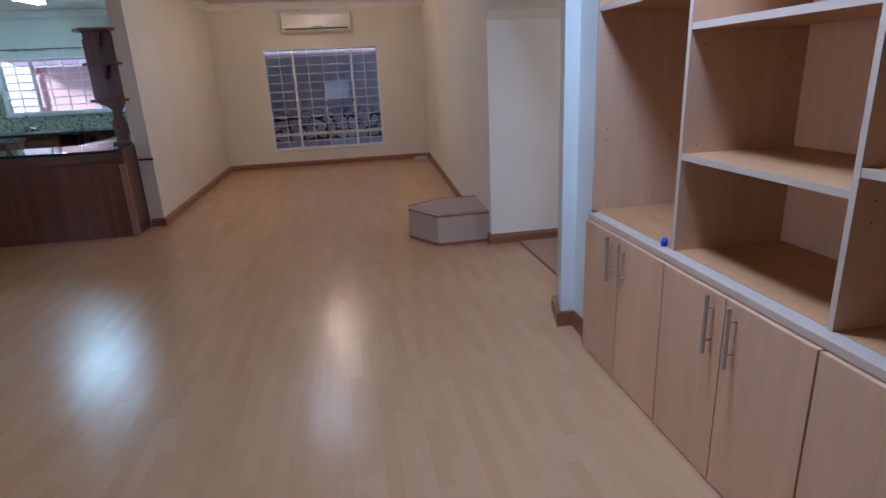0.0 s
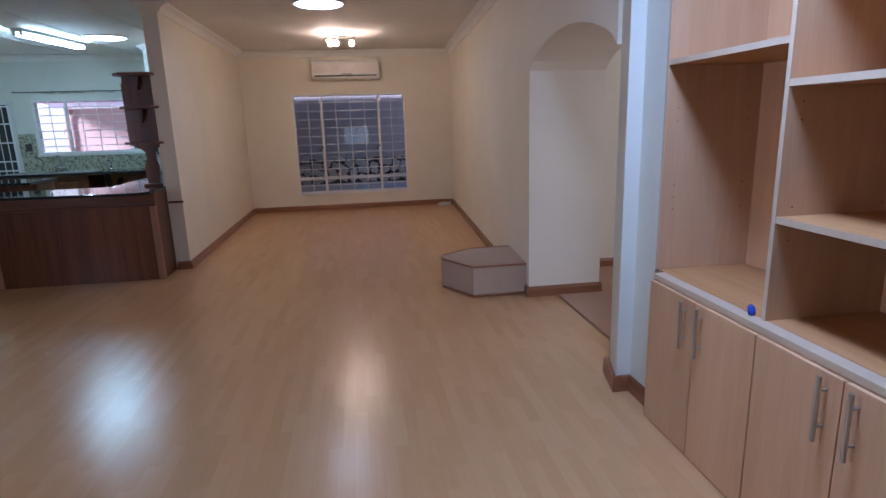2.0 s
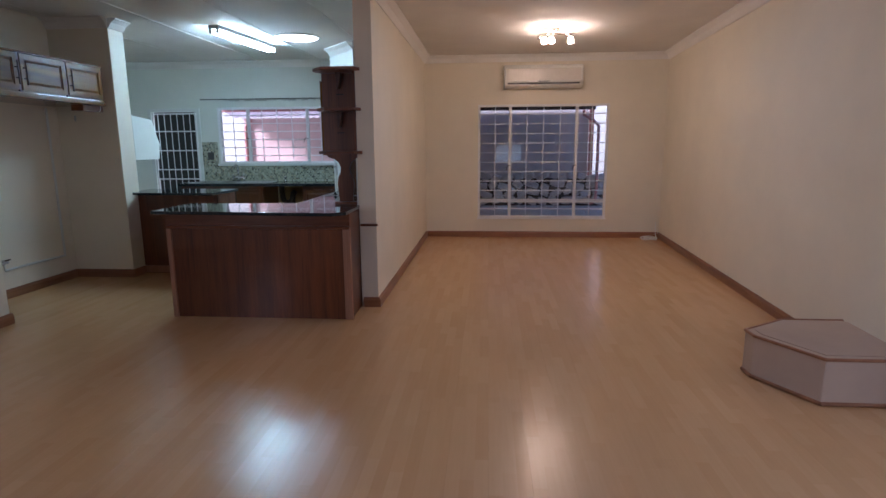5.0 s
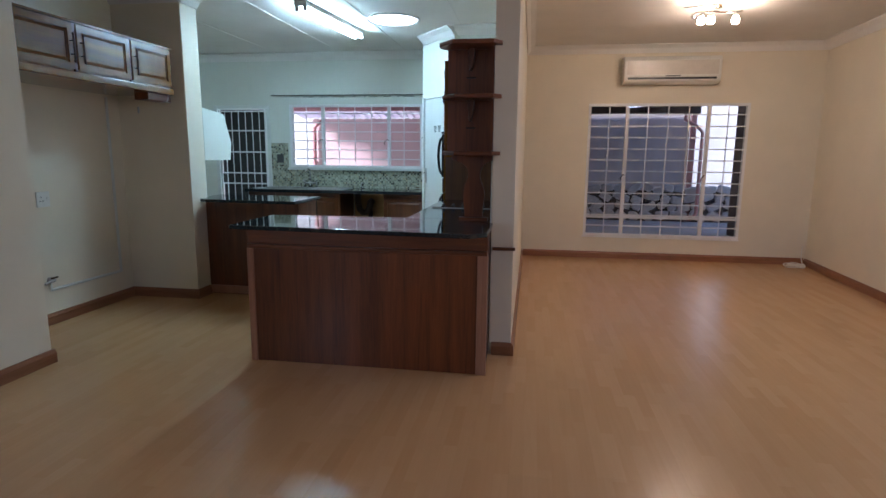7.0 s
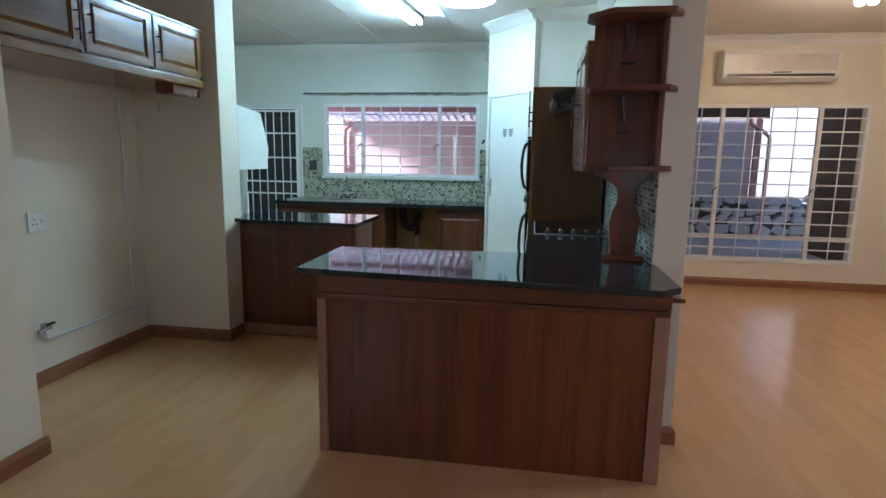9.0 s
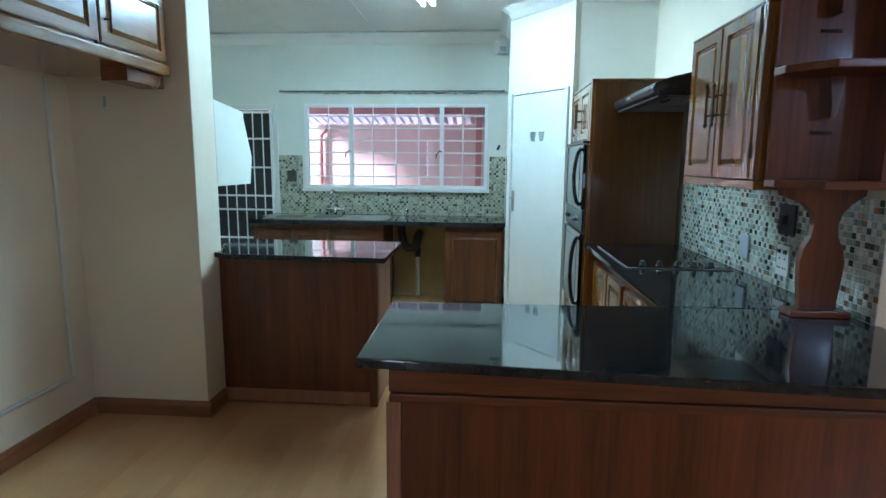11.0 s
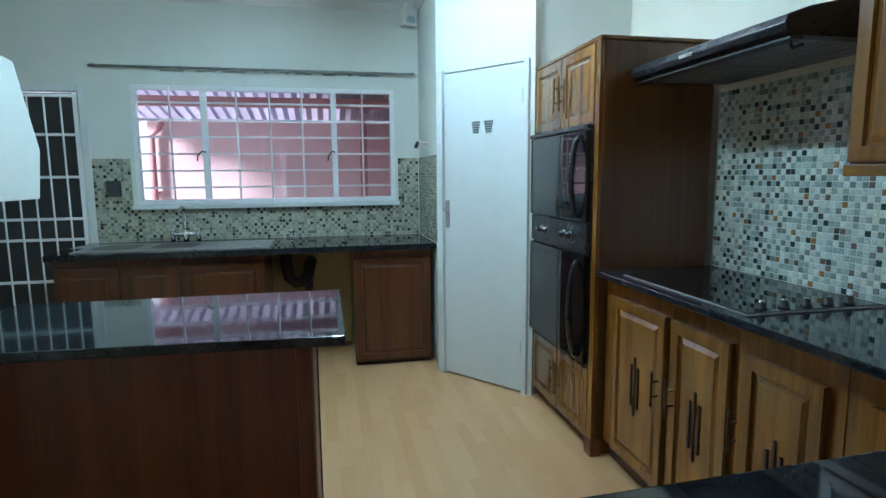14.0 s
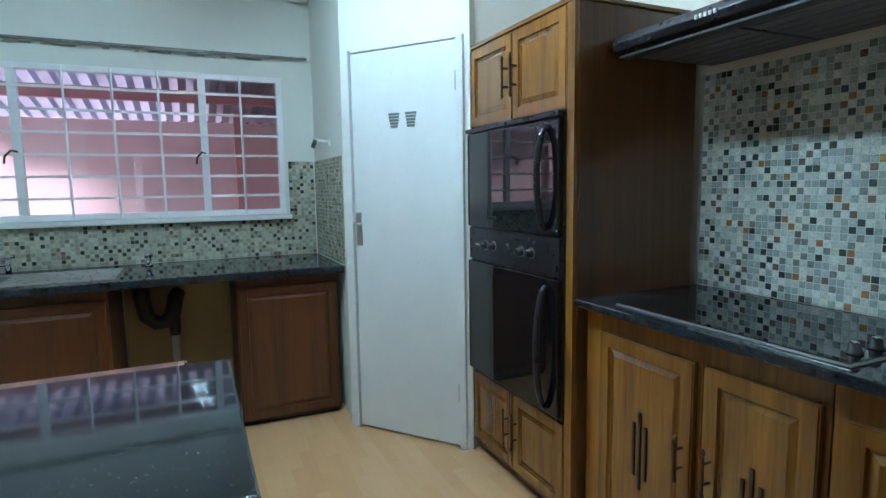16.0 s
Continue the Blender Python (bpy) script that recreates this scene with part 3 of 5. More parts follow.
def pantry_door():
    d = tagged(new("door_2"), "white painted flush pantry door, shut", "door", "", "structure")
    d.matrix_world = pd_m
    bm = bmesh.new()
    w = pd_len
    for a in ((0.0, 0.035, 0, 2.055), (w - 0.035, w, 0, 2.055)):
        box(bm, a[0], a[1], -0.022, 0.03, a[2], a[3], 0.004)
    part("door_frame", bm, GLOSS_WHITE, d)
    part("door_leaf", boxed(0.040, w - 0.040, -0.004, 0.036, 0.012, 2.036, bevel=0.003), GLOSS_WHITE, d)
    part("gap", boxed(0.036, w - 0.036, 0.02, 0.034, 2.037, 2.045), DARK_PLASTIC, d, "dark gap over the door")
    part("handle_plate", boxed(0.052, 0.085, -0.012, -0.004, 1.03, 1.21, bevel=0.003), STEEL, d)
    part("handle", pipe_mesh([(0.068, -0.010, 1.15), (0.068, -0.05, 1.15), (0.085, -0.056, 1.15), (0.115, -0.056, 1.147)], 0.008, 10), STEEL, d, "steel lever handle", True)
    for z in (0.25, 1.80):
        part("hinge", rodded((w - 0.040, -0.012, z), (w - 0.040, -0.012, z + 0.09), 0.006, 8), STEEL, d)
    return d


pantry_door()
STICKER = plain("sticker_grey", (0.16, 0.19, 0.18), 0.6)
# two bucket-shaped stickers on the pantry door
for dx in (0.303, 0.402):
    st = thing("door_sticker", "dark grey bucket-shaped sticker on the pantry door", "sticker", pd_m @ Matrix.Translation((dx, -0.006, 1.64)), "stickers on the pantry door")
    for k in range(5):
        w = 0.021 + 0.0028 * k
        part("band", boxed(-w, w, -0.0015, 0.0015, 0.002 + 0.0155 * k, 0.002 + 0.0155 * k + 0.012), STICKER, st)


# ---- kitchen joinery ----
def panel_door_mesh(w, h, thick=0.020, rail=0.058, grooves=False):
    """A raised-panel door in the xz plane, its front at y = 0, facing -y."""
    bm = boxed(-w / 2, w / 2, 0, thick, 0, h)
    bmesh.ops.bevel(bm, geom=[e for e in bm.edges if all(abs(v.co.y) < 1e-6 for v in e.verts)], offset=0.004, segments=2, affect="EDGES")
    front = max((f for f in bm.faces if f.normal.y < -0.9), key=lambda f: f.calc_area())
    for thickness, depth in ((rail, 0.0), (0.004, -0.010), (0.006, 0.0), (0.028, 0.008)):
        bmesh.ops.inset_region(bm, faces=[front], thickness=min(thickness, w * 0.22), depth=depth)
    return bm


def bar_handle(parent, x, z0, z1, y=0.0, mat=BRONZE, turned=True):
    """A vertical pull on two posts, standing off a front at y."""
    h = part("handle", rodded((x, y - 0.030, z0), (x, y - 0.030, z1), 0.0055 if turned else 0.008, 10), mat, parent, "antique bronze pull handle" if turned else "brushed steel bar handle")
    for z in (z0 + (z1 - z0) * 0.22, z1 - (z1 - z0) * 0.22):
        part("post", rodded((x, y, z), (x, y - 0.031, z), 0.0045, 8), mat, h)
    if turned:
        for z, s in ((z0, -1), (z1, 1)):
            part("finial", lathe([(0.003, 0), (0.008, 0.006), (0.0075, 0.012), (0.002, 0.022)] if s > 0 else [(0.002, -0.022), (0.0075, -0.012), (0.008, -0.006), (0.003, 0)], 10, Matrix.Translation((x, y - 0.030, z))), mat, h, "", True)
    return h


def panel_door(parent, x0, x1, z0, z1, y, handle_side, mat=TEAK, handle=(0.30, 0.70), grooves=0, hlen=None):
    w, h = x1 - x0, z1 - z0
    d = part("door", panel_door_mesh(w, h), mat, parent)
    d.location = ((x0 + x1) / 2, y, z0)
    if handle_side:
        hx = (w / 2 - 0.030) * handle_side
        bar_handle(d, hx, h * handle[0], h * handle[1] if hlen is None else h * handle[0] + hlen, 0.0)
    for k in range(grooves):
        gx = (k - (grooves - 1) / 2) * 0.026
        tall = 0.13 if k == grooves // 2 else 0.09
        part("slot", boxed(gx - 0.005, gx + 0.005, -0.0035, 0.004, h * 0.51 - tall, h * 0.51 + tall), SEAM, d, "dark vent slot")
    return d


def kitchen_uppers():
    m = pose(-2.27, 7.24, 1.368, 0, 0, -90)      # local x runs towards -y, the front faces -x
    c = thing("wall_cabinet", "varnished brown two-door kitchen wall cabinet over the mosaic tiles", "cabinet", m)
    part("body", boxed(0, 0.69, 0.022, 0.352, 0.03, 0.63, bevel=0.003), TEAK, c)
    part("cornice_rail", boxed(-0.002, 0.692, 0.002, 0.352, 0.631, 0.641, bevel=0.003), TEAK_X, c)
    part("light_rail", boxed(-0.004, 0.694, 0.004, 0.352, -0.005, 0.029, bevel=0.004), TEAK_X, c)
    panel_door(c, 0.008, 0.330, 0.035, 0.628, 0.0, 1, handle=(0.37, 0.60))
    panel_door(c, 0.338, 0.650, 0.035, 0.628, 0.0, -1, handle=(0.37, 0.60))
    part("end_stile", boxed(0.654, 0.688, 0.004, 0.0215, 0.03, 0.63, bevel=0.003), TEAK, c)
    for z in (0.11, 0.53):
        part("hinge", rodded((0.652, 0.0, z), (0.652, 0.0, z + 0.05), 0.005, 8), BRONZE, c)


kitchen_uppers()


def end_shelf():
    """The open display shelf on the end of the wall cabinet, on a shaped support."""
    s = thing("corner_shelf", "dark red wooden open end shelf on a wavy-edged support", "shelf", pose(-1.915, 6.535, 0))
    out = [(-0.315, -0.002), (-0.345, -0.05), (-0.345, -0.12), (-0.25, -0.235), (0.0, -0.235), (0.05, -0.16), (0.05, -0.142), (-0.002, -0.142), (-0.002, -0.002)]
    for z, grow in ((1.378, 1.0), (1.742, 1.0), (2.072, 1.06)):
        part("shelf_board", prism([(x * grow if x < 0 else x, y * grow) for x, y in out], z, z + 0.026, "z", 0.004), MAHOGANY_X, s)
    part("end_panel", boxed(-0.322, -0.004, -0.022, -0.002, 1.405, 2.071), MAHOGANY, s)
    part("side_panel", boxed(-0.022, -0.003, -0.135, -0.023, 1.405, 2.071), MAHOGANY, s)
    for z in (1.741, 2.071):
        part("bracket", prism([(-0.185, z), (-0.135, z), (-0.150, z - 0.11), (-0.158, z - 0.135), (-0.172, z - 0.135), (-0.172, z - 0.09)], -0.085, -0.0225, "y", 0.003), DARK_WOOD, s)
        part("bracket_foot", boxed(-0.195, -0.130, -0.030, -0.0225, z - 0.185, z - 0.175), SEAM, s)
    left = [(-0.29, 1.377), (-0.285, 1.350), (-0.215, 1.325), (-0.178, 1.29), (-0.170, 1.25), (-0.176, 1.21), (-0.196, 1.17), (-0.204, 1.12), (-0.200, 1.05), (-0.192, 0.985), (-0.192, 0.955)]
    right = [(-0.068, 0.955), (-0.068, 0.985), (-0.062, 1.05), (-0.056, 1.12), (-0.066, 1.17), (-0.086, 1.21), (-0.090, 1.25), (-0.080, 1.29), (-0.050, 1.325), (-0.012, 1.350), (-0.008, 1.377)]
    part("shaped_support", prism(left + right, -0.060, -0.030, "y", 0.003), MAHOGANY, s)
    part("foot", boxed(-0.23, -0.03, -0.085, -0.005, 0.9305, 0.954, bevel=0.004), MAHOGANY_X, s)


end_shelf()


def alcove_cabinets():
    c = thing("overhead_cabinet", "varnished brown overhead cabinet with three raised-panel doors above the alcove", "cabinet", pose(-4.845, 5.725, 1.880, 0, 0, 90))
    w = 1.63                                      # local x runs towards +y, the front faces +x
    part("body", boxed(0, w, 0.022, 0.595, 0.055, 0.385, bevel=0.003), TEAK_X, c)
    part("bottom_rail", boxed(0, w + 0.006, -0.006, 0.595, 0.0, 0.054, bevel=0.008), TEAK_X, c)
    part("top_rail", boxed(0, w + 0.006, -0.004, 0.595, 0.386, 0.400, bevel=0.004), TEAK_X, c)
    part("cleat", boxed(w - 0.30, w, 0.03, 0.16, -0.062, -0.001, bevel=0.003), MAHOGANY_X, c)
    for x0, x1, side in ((0.006, 0.545, 1), (0.575, 1.105, -1), (1.125, 1.620, -1)):
        panel_door(c, x0, x1, 0.068, 0.380, 0.0, side, TEAK_X, handle=(0.20, 0.72))
    part("stile", boxed(0.548, 0.572, 0.006, 0.0215, 0.056, 0.384, bevel=0.002), MAHOGANY, c)
    part("stile", boxed(1.108, 1.122, 0.006, 0.0215, 0.056, 0.384, bevel=0.002), MAHOGANY, c)
    part("loose_wire", pipe_mesh([(w - 0.03, 0.03, -0.002), (w - 0.06, 0.02, -0.05), (w - 0.10, 0.02, -0.075), (w - 0.16, 0.05, -0.03)], 0.002, 6), WHITE_PLASTIC, c, "thin loose wire")


alcove_cabinets()


def oven_tower():
    """Tall cabinet with a built-in double oven; front faces -x, local x runs towards -y."""
    c = thing("oven_cabinet", "tall varnished brown cabinet holding a black built-in double oven", "cabinet", pose(-2.535, 9.062, 0, 0, 0, -90))
    w = 0.815
    part("body", boxed(0.0, w, 0.024, 0.585, 0.06, 1.975, bevel=0.003), TEAK_SHADED, c)
    part("top_board", boxed(-0.004, w + 0.006, 0.0, 0.585, 1.976, 1.994, bevel=0.004), TEAK_X, c)
    part("side_stile", boxed(w - 0.045, w - 0.001, 0.002, 0.0235, 0.06, 1.975, bevel=0.003), TEAK, c)
    part("side_stile", boxed(0.001, 0.018, 0.002, 0.0235, 0.06, 1.975, bevel=0.003), TEAK, c)
    part("plinth", boxed(0.02, w - 0.01, 0.05, 0.56, 0.0, 0.059), MAHOGANY_X, c)
    part("corner_block", boxed(w - 0.055, w + 0.012, -0.006, 0.05, 0.0, 0.085, bevel=0.004), MAHOGANY_X, c)
    mid = (w - 0.03) / 2 + 0.005
    panel_door(c, 0.020, mid - 0.003, 1.615, 1.970, 0.0, 1, handle=(0.30, 0.68))
    panel_door(c, mid + 0.003, w - 0.048, 1.615, 1.970, 0.0, -1, handle=(0.30, 0.68))
    panel_door(c, 0.020, mid - 0.003, 0.075, 0.425, 0.0, 1, handle=(0.34, 0.72))
    panel_door(c, mid + 0.003, w - 0.048, 0.075, 0.425, 0.0, -1, handle=(0.34, 0.72))
    # the double oven
    o = thing("double_oven", "black glass built-in double oven with four round knobs", "oven", pose(-2.535, 9.062, 0, 0, 0, -90))
    ox0, ox1 = 0.022, w - 0.050
    part("casing", boxed(ox0, ox1, -0.002, 0.0235, 0.435, 1.605, bevel=0.003), BLACK, o)
    top = part("upper_door", boxed(ox0 + 0.012, ox1 - 0.004, -0.026, -0.003, 1.150, 1.580, bevel=0.005), BLACK_GLASS, o)
    low = part("lower_door", boxed(ox0 + 0.012, ox1 - 0.004, -0.026, -0.003, 0.450, 0.985, bevel=0.005), BLACK_GLASS, o)
    part("control_panel", boxed(ox0 + 0.012, ox1 - 0.004, -0.018, -0.003, 0.995, 1.142, bevel=0.003), BLACK, o)
    part("top_trim", boxed(ox0, ox1, -0.030, -0.003, 1.586, 1.606, bevel=0.004), BLACK, o)
    for d, z0, z1 in ((top, 1.175, 1.555), (low, 0.475, 0.955)):
        hx = ox1 - 0.075
        n = 10
        pts = [(hx, -0.028, z0)] + [(hx, -0.030 - 0.042 * math.sin(math.pi * (k + 0.5) / n) ** 0.5, z0 + (z1 - z0) * (k + 0.5) / n) for k in range(n)] + [(hx, -0.028, z1)]
        part("handle", pipe_mesh(pts, 0.013, 10), BLACK, d, "black curved oven handle", True)
        part("window", boxed(ox0 + 0.05, hx - 0.05, -0.0275, -0.0262, z0 + 0.01, z1 - 0.01), BLACK_GLASS, d)
    for x in (0.20, 0.27, 0.50, 0.575):
        k = part("knob", lathe([(0.021, 0), (0.021, 0.006), (0.016, 0.010), (0.015, 0.026), (0.011, 0.029)], 18, Matrix.Translation((x, -0.018, 1.070)) @ pose(0, 0, 0, 90, 0, 0)), BLACK, o, "", True)
        part("knob_ring", lathe([(0.023, -0.001), (0.023, 0.002)], 18, Matrix.Translation((x, -0.019, 1.070)) @ pose(0, 0, 0, 90, 0, 0)), STEEL, k, "thin steel ring")
    part("mark", boxed(0.10, 0.15, -0.0195, -0.0182, 1.062, 1.070), GREY_PLASTIC, o)


oven_tower()


def base_run():
    """Base cabinets under the hob; local x runs towards -y, fronts face -x."""
    y_start = 8.235
    for n, (a, b, hinge, slots) in enumerate(((0.0, 0.515, 1, 3), (0.515, 0.870, -1, 3), (0.870, 1.255, 0, 3))):
        c = thing("base_cabinet", "varnished brown base cabinet with slotted raised-panel door under the worktop", "cabinet", pose(-2.495, y_start - a, 0, 0, 0, -90), "base cabinets under the hob")
        w = b - a - 0.003
        part("body", boxed(0, w, 0.022, 0.54, 0.09, 0.900, bevel=0.002), TEAK, c)
        part("plinth", boxed(0, w, 0.06, 0.50, 0.0, 0.089), MAHOGANY_X, c)
        if n == 2:
            panel_door(c, 0.035, w - 0.045, 0.10, 0.815, 0.0, 0, grooves=slots)
            bar_handle(c, 0.016, 0.485, 0.60, 0.012)
        else:
            panel_door(c, 0.095 if n == 0 else 0.020, w - (0.015 if n == 0 else 0.015), 0.10, 0.825, 0.0, hinge, handle=(0.515, 0.665), grooves=slots)
    c = thing("base_cabinet", "varnished brown corner base cabinet with a drawer front under the worktop", "cabinet", pose(-2.495, y_start - 1.255, 0, 0, 0, -90), "base cabinets under the hob")
    w = 0.415
    part("body", boxed(0, w, 0.022, 0.54, 0.09, 0.900, bevel=0.002), TEAK, c)
    part("plinth", boxed(0, w, 0.06, 0.50, 0.0, 0.089), MAHOGANY_X, c)
    panel_door(c, 0.075, w - 0.02, 0.10, 0.815, 0.0, 0)


base_run()


def worktop_l():
    """The black granite worktop: a slab along the wall with the hob, and a slab over the bar."""
    w = thing("worktop", "polished black granite worktop of the hob run and breakfast bar", "worktop")
    part("hob_slab", prism([(-2.535, 8.236), (-2.535, 6.5612), (-1.918, 6.5612), (-1.918, 8.236)], 0.902, 0.930, "z", 0.005), GRANITE, w)
    bar = [(-2.54, 6.56), (-3.548, 6.528), (-3.545, 5.905), (-1.995, 5.80), (-1.902, 5.88), (-1.902, 6.375), (-1.918, 6.378), (-1.918, 6.56)]
    part("bar_slab", prism(bar, 0.902, 0.930, "z", 0.005), GRANITE, w)


worktop_l()


def hob():
    h = thing("hob", "black ceramic glass hob with five chrome knobs set in the worktop", "hob", pose(-2.225, 7.70, 0.9305))
    part("trim", boxed(-0.262, 0.262, -0.372, 0.372, 0, 0.005, bevel=0.002), STEEL, h)
    part("glass", boxed(-0.254, 0.254, -0.364, 0.364, 0.0052, 0.0085, bevel=0.0012), BLACK_GLASS, h)
    for k in range(5):
        knob = part("knob", lathe([(0.019, 0), (0.019, 0.004), (0.014, 0.008), (0.013, 0.022), (0.009, 0.026)], 16, Matrix.Translation((-0.17 + 0.085 * k, -0.325, 0.0086))), DARK_PLASTIC, h, "dark knob with a bright cap", True)
        part("cap", lathe([(0.010, 0.0261), (0.008, 0.028)], 14, Matrix.Translation((-0.17 + 0.085 * k, -0.325, 0.0086))), CHROME, knob)


hob()


def cooker_hood():
    h = thing("cooker_hood", "black sloping cooker hood with grey filters over the hob", "hood", pose(-1.916, 7.345, 1.785))
    prof = [(0.0, 0.0), (-0.462, 0.0), (-0.482, 0.012), (-0.490, 0.034), (-0.478, 0.060), (-0.40, 0.088), (-0.12, 0.150), (0.0, 0.160)]
    part("canopy", prism(prof, 0.0, 0.86, "y", 0.004), BLACK, h)
    for a, b in ((0.03, 0.42), (0.44, 0.83)):
        f = part("filter", boxed(-0.40, -0.04, a, b, -0.006, 0.0, bevel=0.002), FILTER, h, "grey mesh filter")
        for k in range(6):
            part("rib", boxed(-0.385 + 0.06 * k, -0.375 + 0.06 * k, a + 0.02, b - 0.02, -0.009, -0.0061), FILTER, f)
    part("visor", boxed(-0.462, -0.415, 0.006, 0.854, -0.010, 0.0, bevel=0.002), DARK_PLASTIC, h)
    for k in range(5):
        part("mark", boxed(-0.4935, -0.4885, 0.50 - 0.016 * k, 0.508 - 0.016 * k, 0.028, 0.040), WHITE_PLASTIC, h, "unreadable white lettering")
    part("lever", pipe_mesh([(-0.45, 0.02, -0.010), (-0.44, 0.02, -0.035), (-0.40, 0.025, -0.02)], 0.005, 8), BLACK, h)


cooker_hood()


def breakfast_bar():
    b = thing("breakfast_bar", "dark red veneered breakfast bar with pale worn corner strips", "bar", pose(-3.468, 6.005, 0))
    w = 1.560
    n = 5
    for k in range(n):
        part("front_board", boxed(0.03 + (w - 0.09) * k / n, 0.03 + (w - 0.09) * (k + 1) / n, 0.004, 0.024, 0.0, 0.770), MAHOGANY, b)
    part("body", boxed(0.012, w - 0.012, 0.025, 0.50, 0.0, 0.900), MAHOGANY, b)
    part("apron", boxed(-0.004, w + 0.004, -0.012, 0.024, 0.800, 0.901, bevel=0.004), MAHOGANY_X, b)
    part("moulding", boxed(-0.002, w + 0.002, -0.020, 0.023, 0.771, 0.799, bevel=0.007), MAHOGANY_X, b)
    part("corner_strip", boxed(-0.012, 0.029, -0.012, 0.03, 0.0, 0.770, bevel=0.003), STRIP, b, "worn pale corner strip")
    part("corner_strip", boxed(w - 0.059, w + 0.004, -0.008, 0.03, 0.0, 0.770, bevel=0.003), STRIP, b, "worn pale corner strip")
    part("side_panel", boxed(-0.006, 0.0115, 0.031, 0.49, 0.0, 0.770), MAHOGANY, b)
    part("side_rail", boxed(w + 0.005, w + 0.160, 0.372, 0.392, 0.743, 0.765, bevel=0.004), MAHOGANY_X, b)


breakfast_bar()


def island():
    i = thing("island_unit", "dark red veneered kitchen island cabinet against the wall end", "cabinet", pose(-4.790, 7.62, 0))
    w = 0.963
    n = 4
    for k in range(n):
        part("front_board", boxed(max(0.028, w * k / n), w * (k + 1) / n - (0.045 if k == n - 1 else 0), 0.0, 0.018, 0.09, 0.928), MAHOGANY, i)
    part("body", boxed(0.028, w - 0.004, 0.019, 0.46, 0.0, 0.928), MAHOGANY, i)
    part("corner_post", boxed(w - 0.044, w + 0.004, -0.006, 0.0185, 0.0, 0.928, bevel=0.003), MAHOGANY, i)
    part("kick_board", boxed(0.03, w - 0.046, -0.010, 0.018, 0.012, 0.088, bevel=0.003), STRIP, i, "pale scuffed kick board")
    part("end_panel", boxed(w - 0.003, w + 0.008, 0.022, 0.46, 0.03, 0.928), STRIP, i, "paler end panel")
    part("edge_bead", boxed(w + 0.0085, w + 0.014, 0.44, 0.46, 0.03, 0.928), SEAM, i)
    single("worktop", prism([(-4.683, 7.405), (-4.60, 7.36), (-3.722, 7.315), (-3.722, 7.945), (-4.788, 7.945), (-4.788, 7.745), (-4.668, 7.464)], 0.930, 0.958, "z", 0.005), GRANITE, "polished black granite island top", "worktop")


island()


